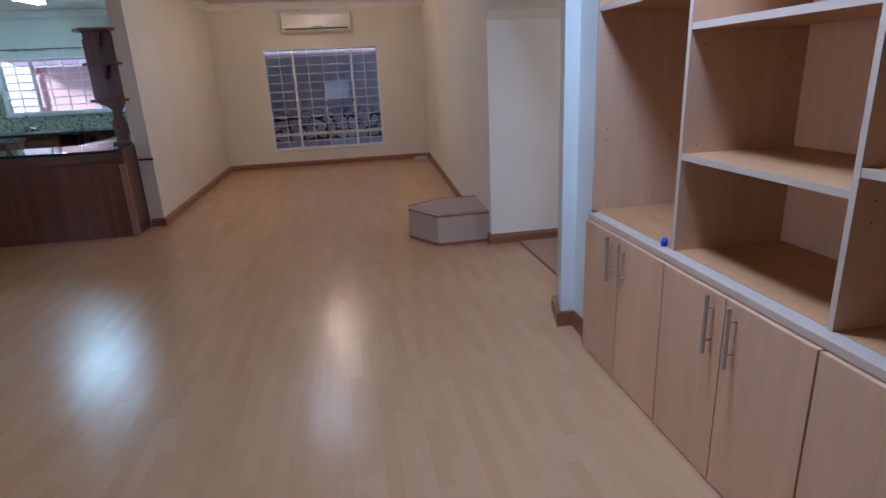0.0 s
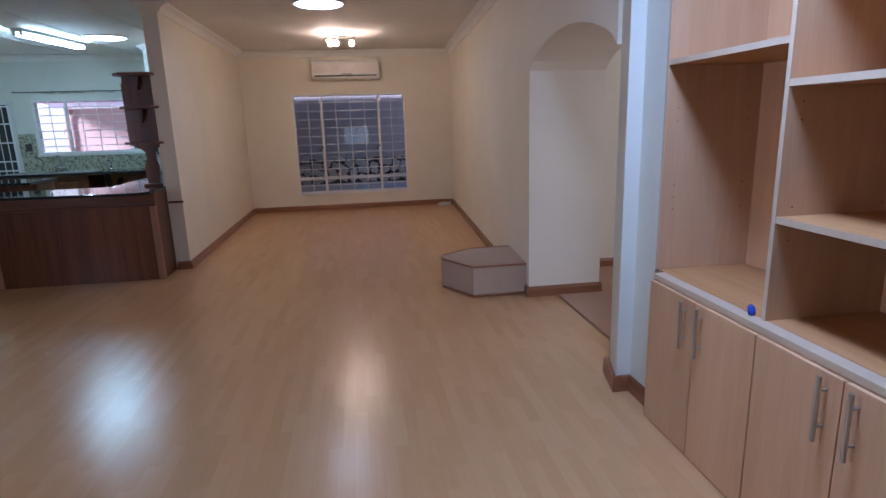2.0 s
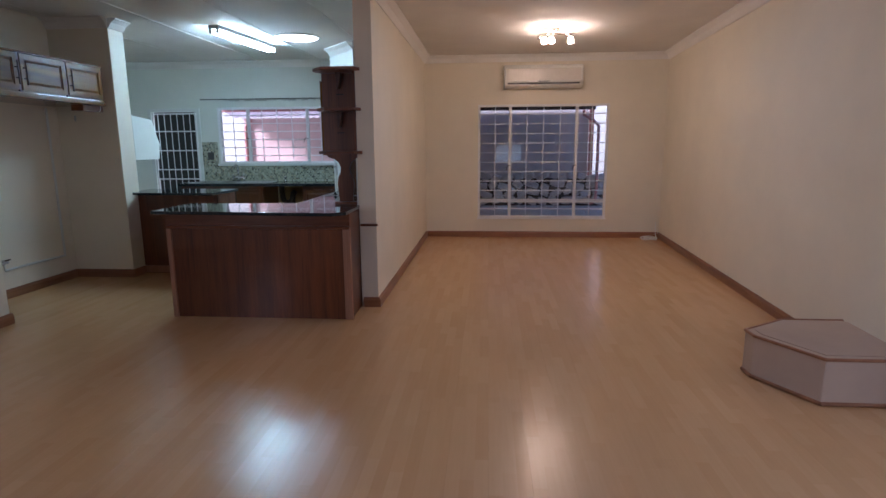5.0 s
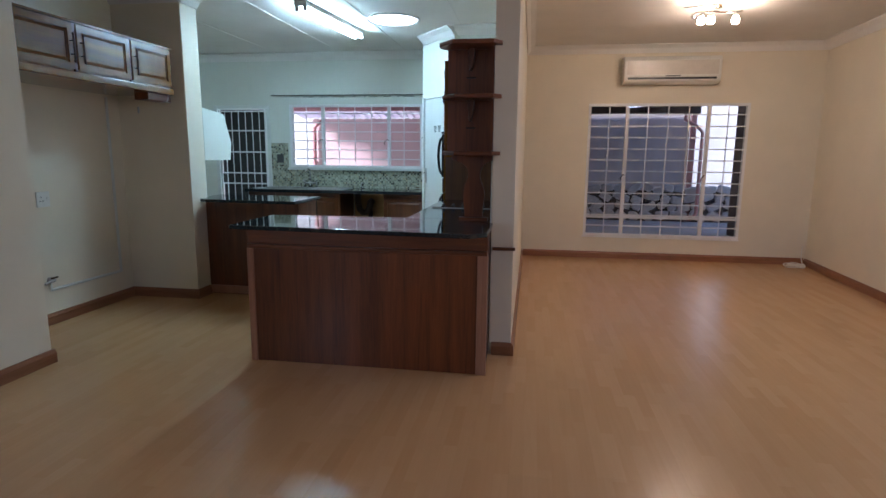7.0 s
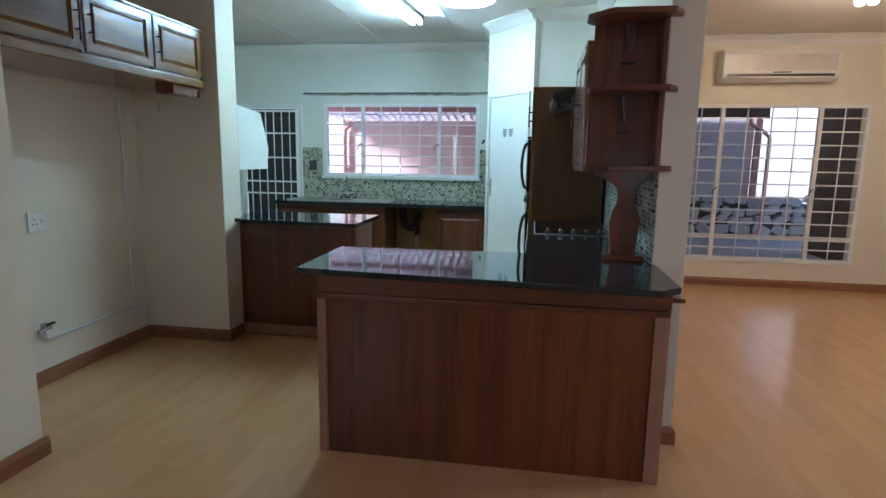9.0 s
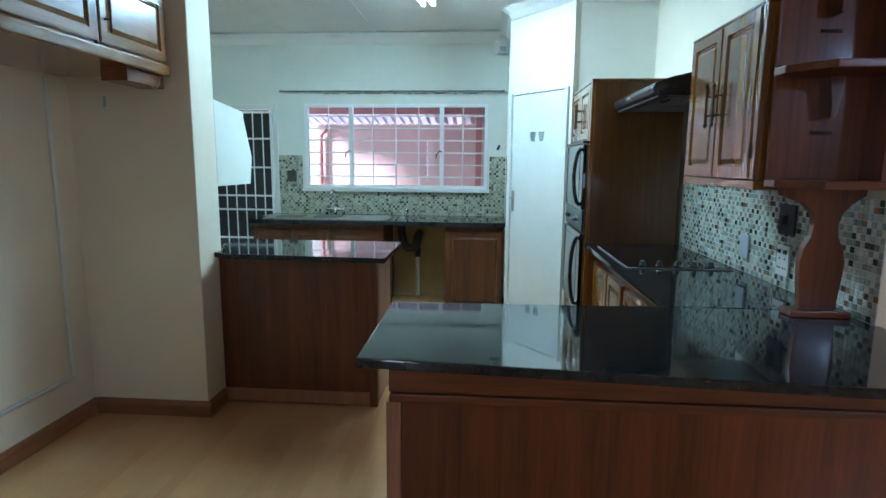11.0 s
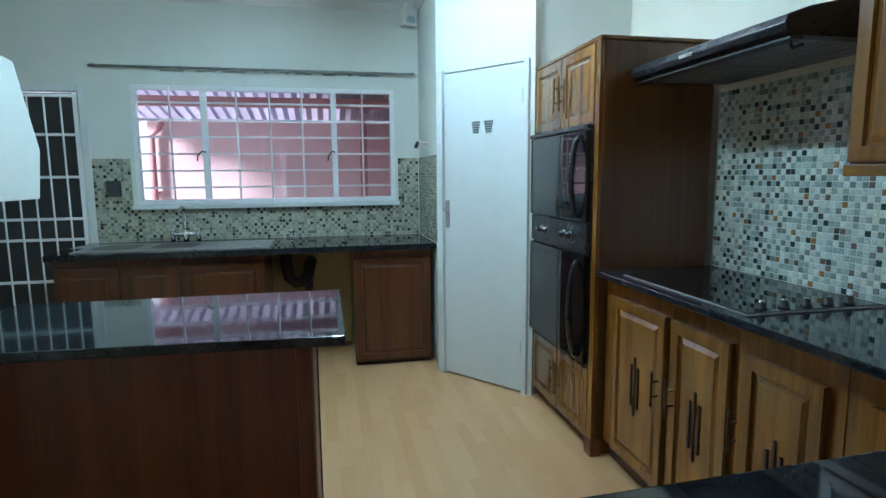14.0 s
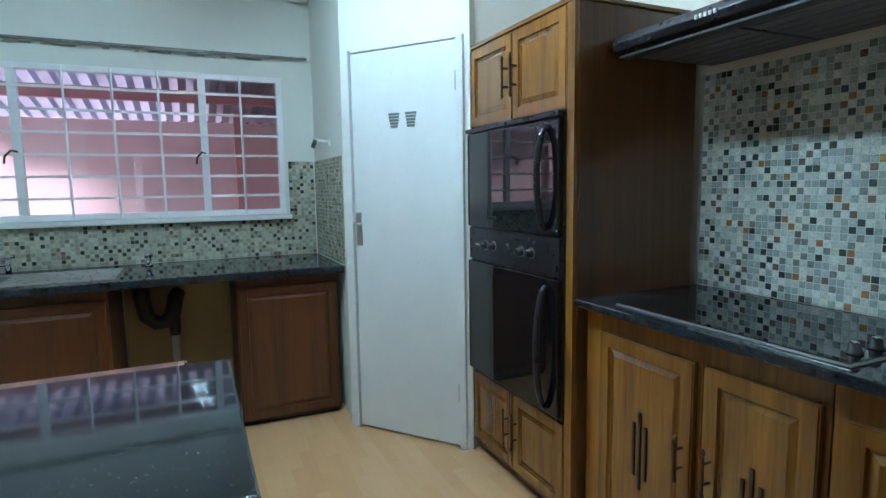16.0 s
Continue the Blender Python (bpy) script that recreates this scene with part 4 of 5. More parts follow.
def sink_run():
    y = 9.82
    for a, b, kind in ((-5.50, -5.105, 1), (-5.105, -4.735, -1), (-4.735, -4.19, 0), (-3.585, -3.02, 2)):
        c = thing("sink_cabinet", "brown timber base cabinet with raised-panel door below the sink worktop", "cabinet", pose(a, y, 0), "cabinets below the sink")
        w = b - a - 0.003
        part("body", boxed(0, w, 0.022, 0.62, 0.03, 0.852, bevel=0.002), DARK_WOOD, c)
        part("plinth", boxed(0.005, w - 0.005, 0.04, 0.6, 0.0, 0.029), SEAM, c)
        panel_door(c, 0.012, w - 0.012, 0.045, 0.795, 0.0, 0, DARK_WOOD)
    single("sink_worktop", boxed(-5.52, -2.99, 9.77, KIT_BACK - 0.012, 0.854, 0.894, bevel=0.005), GRANITE, "dark granite worktop under the kitchen window", "worktop")
    # ochre panel set over the pale wall in the open bay
    structure("wall_recess", boxed(-4.188, -3.587, KIT_BACK - 0.03, KIT_BACK - 0.001, 0.0, 0.853), paint("ochre_recess_panel", (0.50, 0.38, 0.19), 0.85, stain=0.10), "ochre wall panel below the worktop")
    s = thing("sink", "stainless steel double-bowl sink with drainer set in the worktop", "sink", pose(-4.78, 10.08, 0.8945))
    bm = boxed(-0.62, 0.62, -0.23, 0.23, 0, 0.006, bevel=0.002)
    part("deck", bm, SINK_STEEL, s)
    for cx in (-0.40, -0.02):
        bowl = part("bowl", prism([(cx + 0.16 * math.copysign(abs(math.cos(a)) ** 0.5, math.cos(a)), 0.16 * math.copysign(abs(math.sin(a)) ** 0.5, math.sin(a)) - 0.01) for a in [2 * math.pi * k / 28 for k in range(28)]], 0.0062, 0.009, "z"), SINK_STEEL, s, "steel bowl rim")
        # flat inlay; the hollow bowl's inner shade is put into its darker steel
        part("bowl_shade_inlay", prism([(cx + 0.145 * math.copysign(abs(math.cos(a)) ** 0.5, math.cos(a)), 0.145 * math.copysign(abs(math.sin(a)) ** 0.5, math.sin(a)) - 0.01) for a in [2 * math.pi * k / 28 for k in range(28)]], 0.0091, 0.0096, "z"), plain("shaded_steel", (0.22, 0.22, 0.22), 0.35, 1.0), bowl)
    for k in range(7):
        part("drain_rib", boxed(0.22, 0.57, -0.16 + 0.05 * k, -0.145 + 0.05 * k, 0.006, 0.010, bevel=0.002), SINK_STEEL, s)
    t = thing("mixer_tap", "chrome kitchen mixer tap with two cross handles behind the sink", "tap", pose(-4.80, 10.34, 0.9))
    part("body", rod(rodded((-0.10, 0, 0.06), (0.10, 0, 0.06), 0.017), (0, 0, 0.0), (0, 0, 0.09), 0.019), CHROME, t, "", True)
    part("spout", pipe_mesh([(0, 0, 0.08), (0, 0, 0.20), (0, -0.02, 0.245), (0, -0.07, 0.265), (0, -0.13, 0.25), (0, -0.15, 0.21)], 0.013, 12), CHROME, t, "", True)
    for s_ in (-1, 1):
        v = part("valve", rodded((0.09 * s_, 0, 0.0), (0.09 * s_, 0, 0.085), 0.014), CHROME, t, "", True)
        for a in (0.4, 0.4 + math.pi / 2):
            dx, dy = 0.032 * math.cos(a), 0.032 * math.sin(a)
            part("cross_handle", rodded((0.09 * s_ - dx, -dy, 0.094), (0.09 * s_ + dx, dy, 0.094), 0.007, 8), CHROME, v, "", True)
    g = thing("garden_tap", "small chrome tap standing on the worktop", "tap", pose(-4.03, 10.36, 0.894))
    part("stem", lathe([(0.022, 0), (0.022, 0.01), (0.013, 0.014), (0.013, 0.05), (0.024, 0.056), (0.024, 0.075), (0.012, 0.085)], 16), CHROME, g, "", True)
    part("spout", pipe_mesh([(0, 0, 0.045), (0, -0.05, 0.048), (0, -0.07, 0.035), (0, -0.075, 0.015)], 0.009, 10), CHROME, g, "", True)
    # waste trap in the open bay
    p = thing("waste_trap", "black plastic waste pipe and trap in the open appliance bay", "pipe", pose(-3.96, 10.30, 0.0))
    part("trap", pipe_mesh([(-0.12, 0.0, 0.86), (-0.12, 0.0, 0.72), (-0.10, 0.0, 0.60), (-0.05, 0, 0.555), (0.0, 0, 0.56), (0.04, 0, 0.60), (0.06, 0.02, 0.70), (0.075, 0.05, 0.72)], 0.045, 12), DARK_PLASTIC, p, "", True)
    part("stand_pipe", rodded((0.045, 0.06, 0.03), (0.045, 0.06, 0.56), 0.022), WHITE_PLASTIC, p, "pale stand pipe", True)
    part("sleeve", rodded((0.045, 0.06, 0.46), (0.045, 0.06, 0.58), 0.032), DARK_PLASTIC, p, "", True)
    structure("baseboard", boxed(-4.19, -3.585, KIT_BACK - 0.02, KIT_BACK, 0, 0.06), GLOSS_WHITE, "pale skirting in the appliance bay")


sink_run()


# ---- kitchen fittings ----
def socket_plate(name, m, label, mat, holes, w=0.09, h=0.09, switch=True):
    s = thing(name, label, "socket" if holes else "switch", m)
    part("plate", boxed(-w / 2, w / 2, -0.010, 0, -h / 2, h / 2, bevel=0.003), mat, s)
    for x, z in holes:
        part("pin_hole", rodded((x, -0.0115, z), (x, -0.0095, z), 0.0045, 10), DARK_PLASTIC, s)
    if switch:
        part("rocker", boxed(w * 0.22, w * 0.34, -0.016, -0.0105, -0.012, 0.014, bevel=0.002), mat, s)
    return s


socket_plate("wall_socket", pose(ALC_X, 6.485, 1.006, 0, 0, 90), "white three-pin wall socket in the alcove", WHITE_PLASTIC, ((-0.02, 0.018), (-0.032, -0.012), (-0.006, -0.012)), 0.12, 0.12)
socket_plate("wall_switch", pose(KIT_R, 7.305, 1.060, 0, 0, -90), "plain grey blank plate on the mosaic tiles", GREY_PLASTIC, (), 0.085, 0.115, False).location.x -= 0.011
sp = socket_plate("wall_socket", pose(KIT_R, 6.945, 1.048, 0, 0, -90), "white double wall socket on the mosaic tiles", WHITE_PLASTIC, ((-0.02, 0.01), (0.02, 0.01), (-0.03, -0.03), (-0.012, -0.03), (0.012, -0.03), (0.03, -0.03)), 0.095, 0.13, False)
sp.location.x -= 0.011
for dx in (-0.025, 0.025):
    part("rocker", boxed(dx - 0.012, dx + 0.012, -0.016, -0.0105, 0.032, 0.050, bevel=0.002), DARK_PLASTIC, sp)
sw = socket_plate("stove_switch", pose(KIT_R, 6.94, 1.225, 0, 0, -90), "dark square stove isolator switch on the mosaic tiles", DARK_PLASTIC, (), 0.125, 0.13, False)
sw.location.x -= 0.011
part("lever", boxed(-0.012, 0.012, -0.030, -0.0105, -0.02, 0.02, bevel=0.003), BLACK, sw)
socket_plate("wall_switch", pose(-5.32, KIT_BACK - 0.012, 1.30), "dark square switch plate on the mosaic tiles beside the gate", plain("switch_grey", (0.06, 0.058, 0.055), 0.4), (), 0.10, 0.12, True)
socket_plate("wall_switch", pose(NEAR_X, 5.40, 1.33, 0, 0, 90), "white light switch on the dining wall", WHITE_PLASTIC, (), 0.08, 0.12, True)

cd = thing("conduit", "white surface conduit running down and along the alcove wall", "conduit")
part("down_pipe", rodded((ALC_X + 0.010, 7.247, 0.277), (ALC_X + 0.010, 7.247, 1.86), 0.012, 10), GLOSS_WHITE, cd)
part("cross_pipe", rodded((ALC_X + 0.010, 6.465, 0.280), (ALC_X + 0.010, 7.247, 0.277), 0.012, 10), GLOSS_WHITE, cd)
part("elbow", rodded((ALC_X + 0.010, 6.465, 0.280), (ALC_X + 0.010, 6.465, 0.355), 0.009, 10), WHITE_WALL, cd)
wt = thing("washing_machine_tap", "grey metal appliance tap on the alcove wall", "tap", pose(ALC_X, 6.465, 0.362))
part("body", lathe([(0.022, 0), (0.022, 0.012), (0.015, 0.016), (0.015, 0.05)], 14, pose(0, 0, 0, 0, 90, 0)), STEEL, wt, "", True)
part("outlet", rodded((0.04, 0, 0), (0.055, -0.09, -0.012), 0.012, 10), STEEL, wt, "", True)
part("handle", boxed(0.045, 0.06, -0.03, 0.03, 0.015, 0.028, bevel=0.004), BRONZE, wt)
single("wall_hook", boxed(-0.006, 0.006, -0.012, 0, -0.03, 0.03, bevel=0.003), GREY_PLASTIC, "small grey hook on the alcove end wall", "hook", pose(-5.24, ALC_1, 1.76))

rail = thing("curtain_rail", "old dark curtain rail with flaking paint above the kitchen window", "rail")
part("track", boxed(-5.42, -3.02, KIT_BACK - 0.045, KIT_BACK - 0.030, 2.188, 2.204, bevel=0.002), plain("dull_rail_metal", (0.20, 0.21, 0.19), 0.5, 0.5, 0, 0.5, 30), rail)
for x in (-5.40, -4.8, -4.2, -3.6, -3.04):
    part("bracket", boxed(x - 0.008, x + 0.008, KIT_BACK - 0.032, KIT_BACK, 2.200, 2.216), STEEL, rail)
random.seed(5)
for k in range(26):
    x = random.uniform(-4.95, -3.35)
    part("paint_flake", boxed(x, x + random.uniform(0.02, 0.08), KIT_BACK - 0.0035, KIT_BACK - 0.0005, 2.170 + random.uniform(0, 0.006), 2.184), plain("bare_plaster", (0.36, 0.38, 0.32), 0.9) if k == 0 else bpy.data.materials["bare_plaster"], rail)
al = thing("alarm_sensor", "white alarm sensor box high in the kitchen corner", "sensor", pose(-3.07, KIT_BACK - 0.05, 2.56, 0, 0, 20))
part("housing", boxed(-0.06, 0.06, -0.05, 0.03, 0, 0.13, bevel=0.008), WHITE_PLASTIC, al)
part("lens", boxed(-0.035, 0.035, -0.056, -0.0505, 0.02, 0.07, bevel=0.004), GREY_PLASTIC, al)
part("bracket", boxed(-0.03, 0.03, -0.03, 0.03, 0.131, 0.18, bevel=0.004), WHITE_PLASTIC, al)
hk = thing("towel_hook", "white hook with a striped black grip on the pantry wall", "hook", pose(-2.985, 10.05, 1.615))
part("base", boxed(-0.012, 0, -0.03, 0.03, -0.02, 0.02, bevel=0.004), WHITE_PLASTIC, hk)
part("arm", rodded((-0.01, 0, 0.0), (-0.09, -0.01, 0.012), 0.012, 10), WHITE_PLASTIC, hk, "", True)
part("grip", rodded((-0.09, -0.012, 0.012), (-0.11, -0.03, -0.03), 0.013, 10), DARK_PLASTIC, hk, "black striped grip", True)

# kitchen tube light
tl = thing("tube_light", "white twin-tube fluorescent light on the kitchen ceiling", "ceiling light", pose(-3.76, 8.53, CEIL, 0, 0, -6.5))
part("batten", boxed(-0.065, 0.065, -0.67, 0.67, -0.045, -0.001, bevel=0.006), GLOSS_WHITE, tl)
for x in (-0.04, 0.04):
    part("tube", rodded((x, -0.63, -0.075), (x, 0.63, -0.075), 0.014, 14), TUBE_GLOW, tl, "glowing fluorescent tube", True)
    for y in (-0.65, 0.65):
        part("end_cap", boxed(x - 0.017, x + 0.017, y - 0.018, y + 0.018, -0.092, -0.046, bevel=0.005), GLOSS_WHITE, tl)


def sun_tunnel(x, y, label, glow):
    s = thing("sun_tunnel", label, "skylight", pose(x, y, CEIL))
    part("ring", lathe([(0.285, 0), (0.285, -0.012), (0.262, -0.016), (0.255, -0.004)], 40), GLOSS_WHITE, s, "", True)
    part("diffuser", lathe([(0.254, -0.003), (0.24, -0.012), (0.15, -0.022), (0.02, -0.026)], 40), glow, s, "bright diffuser", True)


sun_tunnel(-0.155, 6.50, "round bright sun tunnel in the lounge ceiling", SKY_DISC)
sun_tunnel(-3.15, 8.68, "round bright sun tunnel in the kitchen ceiling", SKY_DISC_DIM)


def spot_bar():
    s = thing("spotlight_bar", "chrome ceiling bar with three lit halogen spotlights", "ceiling light", pose(0.02, 8.48, CEIL))
    part("canopy", lathe([(0.06, 0), (0.06, -0.018), (0.03, -0.03)], 20), CHROME, s, "", True)
    part("stem", rodded((0, 0, -0.02), (0, 0, -0.06), 0.010), CHROME, s)
    part("bar", pipe_mesh([(-0.20, 0.03, -0.062), (-0.08, -0.03, -0.062), (0.08, 0.03, -0.062), (0.20, -0.03, -0.062)], 0.010, 10), CHROME, s, "", True)
    for x, y, tilt, lit in ((-0.15, 0.0, 0, True), (-0.075, -0.03, 8, True), (0.15, -0.01, 0, True), (-0.215, 0.03, 50, False)):
        m = Matrix.Translation((x, y, -0.070)) @ pose(0, 0, 0, tilt, -tilt * 0.6, 0)
        head = part("lamp_head", lathe([(0.010, 0.0), (0.018, -0.006), (0.024, -0.020), (0.026, -0.040), (0.022, -0.038)], 18, m), CHROME, s, "", True)
        if lit:
            part("bulb", lathe([(0.020, -0.036), (0.031, -0.050), (0.034, -0.075), (0.030, -0.098), (0.012, -0.106)], 18, m), BULB_GLOW, head, "lit frosted halogen bulb", True)
    part("cord", pipe_mesh([(-0.02, 0, -0.004), (-0.12, -0.02, -0.006), (-0.2, 0.03, -0.003), (-0.30, 0.05, -0.004)], 0.004, 6), GREY_PLASTIC, s, "thin cord")


spot_bar()


# ---- lounge things ----
def air_conditioner():
    a = thing("air_conditioner", "white split air conditioner on the wall above the lounge window", "air conditioner", pose(0.035, BACK, 2.283))
    prof = [(0, 0.0), (-0.13, 0.0), (-0.185, 0.03), (-0.205, 0.09), (-0.205, 0.27), (-0.18, 0.325), (-0.12, 0.335), (0, 0.335)]
    part("housing", prism(prof, -0.58, 0.58, "x", 0.012), WHITE_PLASTIC, a)
    part("front_panel", boxed(-0.545, 0.545, -0.2085, -0.2052, 0.105, 0.275, bevel=0.0012), AC_PANEL, a, "ivory front panel")
    part("outlet", boxed(-0.53, 0.53, -0.200, -0.170, 0.048, 0.075, bevel=0.004), DARK_PLASTIC, a, "dark air outlet slot")
    part("flap", boxed(-0.52, 0.52, -0.206, -0.196, 0.030, 0.046, bevel=0.003), WHITE_PLASTIC, a)
    part("display", boxed(-0.08, 0.10, -0.2095, -0.2055, 0.082, 0.094, bevel=0.001), DARK_PLASTIC, a)


air_conditioner()

cable = thing("cable_coil", "white cable coiled on the floor in the corner", "cable", pose(1.70, 10.22, 0.0))
for n, (r, z, dx, dy) in enumerate(((0.095, 0.010, 0, 0), (0.085, 0.022, 0.012, -0.006), (0.10, 0.030, -0.01, 0.008), (0.075, 0.040, 0.015, 0.012))):
    pts = [(dx + r * 1.2 * math.cos(a), dy + r * 0.9 * math.sin(a), z + 0.006 * math.sin(3 * a + n)) for a in [2 * math.pi * k / 24 for k in range(25)]]
    part("loop", pipe_mesh(pts, 0.006, 8), WHITE_PLASTIC, cable, "", True)
part("tail", pipe_mesh([(0.10, 0.0, 0.02), (0.12, 0.08, 0.03), (0.125, 0.14, 0.10), (0.128, 0.15, 0.25)], 0.005, 8), WHITE_PLASTIC, cable, "", True)


def plinth_step():
    p = thing("corner_plinth", "low octagonal carpeted plinth with brown wooden edge trims against the wall", "plinth")
    out = [(1.585, 4.605), (1.085, 4.605), (0.875, 4.98), (0.875, 5.10), (1.21, 5.33), (1.62, 5.33)]
    part("body", prism(out, 0.0, 0.275, "z", 0.008), CARPET, p)
    for (a, b) in zip(out, out[1:]):
        for z, r in ((0.012, 0.012), (0.272, 0.010)):
            part("edge_trim", rodded((*a, z), (*b, z), r, 8), SKIRT, p, "brown wooden edge trim")
    part("top_carpet", prism([(1.57, 4.655), (1.115, 4.655), (0.925, 4.995), (0.925, 5.085), (1.23, 5.28), (1.60, 5.28)], 0.2755, 0.282, "z", 0.003), CARPET, p, "pale carpet top")


plinth_step()


def shelving():
    """The built-in shelving in its niche; local x runs towards -y, the front faces -x."""
    s = thing("bookcase", "built-in pale beech laminate bookcase, empty, along the wall", "bookcase", pose(1.598, 2.49, 0.762, 0, 0, -90))
    depth, top = 0.48, 1.69
    bays = (-0.03, 0.726, 1.491, 2.256, 3.02)
    for x in bays:
        up = part("upright", boxed(x - 0.009, x + 0.009, 0.001, depth, 0.0, top), BEECH, s)
        part("edge_band", boxed(x - 0.0095, x + 0.0095, -0.001, 0.0008, 0.0, top), EDGE, up)
        for side in (-1, 1):
            for row in (0.06, depth - 0.06):
                for z in (0.30, 0.36, 0.42, 0.72, 0.78):
                    if x > 0 or side > 0:
                        part("peg_hole", rodded((x + side * 0.0085, row, z), (x + side * 0.0098, row, z), 0.003, 6), SEAM, up)
    part("back_panel", boxed(-0.03, 3.02, depth + 0.001, depth + 0.008, 0.0, top), BEECH, s)
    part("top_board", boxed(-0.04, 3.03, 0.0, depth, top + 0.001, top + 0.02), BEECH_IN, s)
    levels = ((0.973,), (0.366, 0.832, 1.27), (0.426, 0.86, 1.25), (0.40, 0.9))
    for (a, b), zs in zip(zip(bays, bays[1:]), levels):
        for z in zs:
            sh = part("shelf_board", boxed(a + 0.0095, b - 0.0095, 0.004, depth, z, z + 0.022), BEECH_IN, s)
            part("edge_band", boxed(a + 0.0095, b - 0.0095, 0.001, 0.0038, z - 0.001, z + 0.023), EDGE, sh)
    # the cupboards below
    pairs = ((0.0, 0.745), (0.745, 1.50), (1.50, 2.25), (2.25, 3.00))
    for a, b in pairs:
        c = thing("cupboard", "pale beech laminate two-door floor cupboard under the bookcase", "cupboard", pose(1.534, 2.458 - a, 0, 0, 0, -90), "cupboards under the bookcase")
        w = b - a - 0.002
        part("body", boxed(0, w, 0.020, 0.57, 0.02, 0.733), BEECH, c)
        part("plinth", boxed(0.0, w, 0.006, 0.5, 0.0, 0.0195), BEECH, c)
        for k in (0, 1):
            x0, x1 = (0.003, w / 2 - 0.0025) if k == 0 else (w / 2 + 0.0025, w - 0.003)
            d = part("door", boxed(x0, x1, 0.0, 0.018, 0.008, 0.729, bevel=0.0015), BEECH, c)
            hx = x1 - 0.055 if k == 0 else x0 + 0.055
            bar_handle(d, hx, 0.505, 0.722, 0.0, STEEL, False)
    part("ledge", boxed(0.028, 3.02, -0.048, 0.012, -0.027, -0.001, bevel=0.002), EDGE, s, "pale laminate ledge")
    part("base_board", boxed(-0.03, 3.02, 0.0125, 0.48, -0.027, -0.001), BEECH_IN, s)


shelving()
pen = thing("blue_bottle", "small blue plastic bottle lying on the bookcase ledge", "bottle", pose(1.610, 1.845, 0.7762, 0, 90, 55))
part("body", lathe([(0.006, -0.04), (0.013, -0.036), (0.014, 0.02), (0.008, 0.03)], 14), BLUE, pen, "", True)
part("cap", lathe([(0.008, 0.0301), (0.008, 0.048), (0.005, 0.05)], 12), BLUE, pen, "", True)

# the small window far back, and the round lamp over the start of the walk
rw = tagged(new("window_3"), "small white-framed window in the far end wall", "window", "", "structure")
bm = bmesh.new()
for a in ((-0.45, -0.40, 0.65, 1.45), (0.70, 0.75, 0.65, 1.45), (-0.40, 0.70, 0.65, 0.70), (-0.40, 0.70, 1.40, 1.45), (0.13, 0.17, 0.70, 1.40)):
    box(bm, a[0], a[1], REAR - 0.06, REAR - 0.01, a[2], a[3])
part("window_frame", bm, MUNTIN, rw)
# frame of the added dining window, never in view
rw = tagged(new("window_4"), "unseen white-framed window added round the dining fill light", "window", "", "structure")
bm = bmesh.new()
for a in ((-0.10, -0.05, 0.90, 2.10), (1.85, 1.90, 0.90, 2.10), (-0.05, 1.85, 0.90, 0.95), (-0.05, 1.85, 2.05, 2.10), (0.88, 0.92, 0.95, 2.05)):
    box(bm, NEAR_X - 0.06, NEAR_X - 0.01, a[0], a[1], a[2], a[3])
part("window_frame", bm, MUNTIN, rw)

rl = thing("round_ceiling_light", "round cool-white ceiling light over the bookcase end of the room", "ceiling light", pose(1.12, 1.50, CEIL))
part("base", lathe([(0.23, 0), (0.23, -0.045), (0.215, -0.055), (0.205, -0.050)], 36), GLOSS_WHITE, rl, "", True)
part("diffuser", lathe([(0.204, -0.049), (0.19, -0.056), (0.1, -0.060), (0.01, -0.061)], 36), SKY_DISC, rl, "glowing diffuser", True)

# ---- outside ----
structure("ground", boxed(-200, 200, -200, 200, -0.30, -0.12), PAVING, "grey concrete ground round the house")
structure("pavement_patio", boxed(-3.4, 5.5, 10.72, 18.0, -0.119, 0.02), PAVING, "grey concrete patio floor")
structure("roof", boxed(-7.1, 5.4, REAR - 0.2, 10.75, 2.95, 3.1), ROOF_DARK, "dark roof over the house")


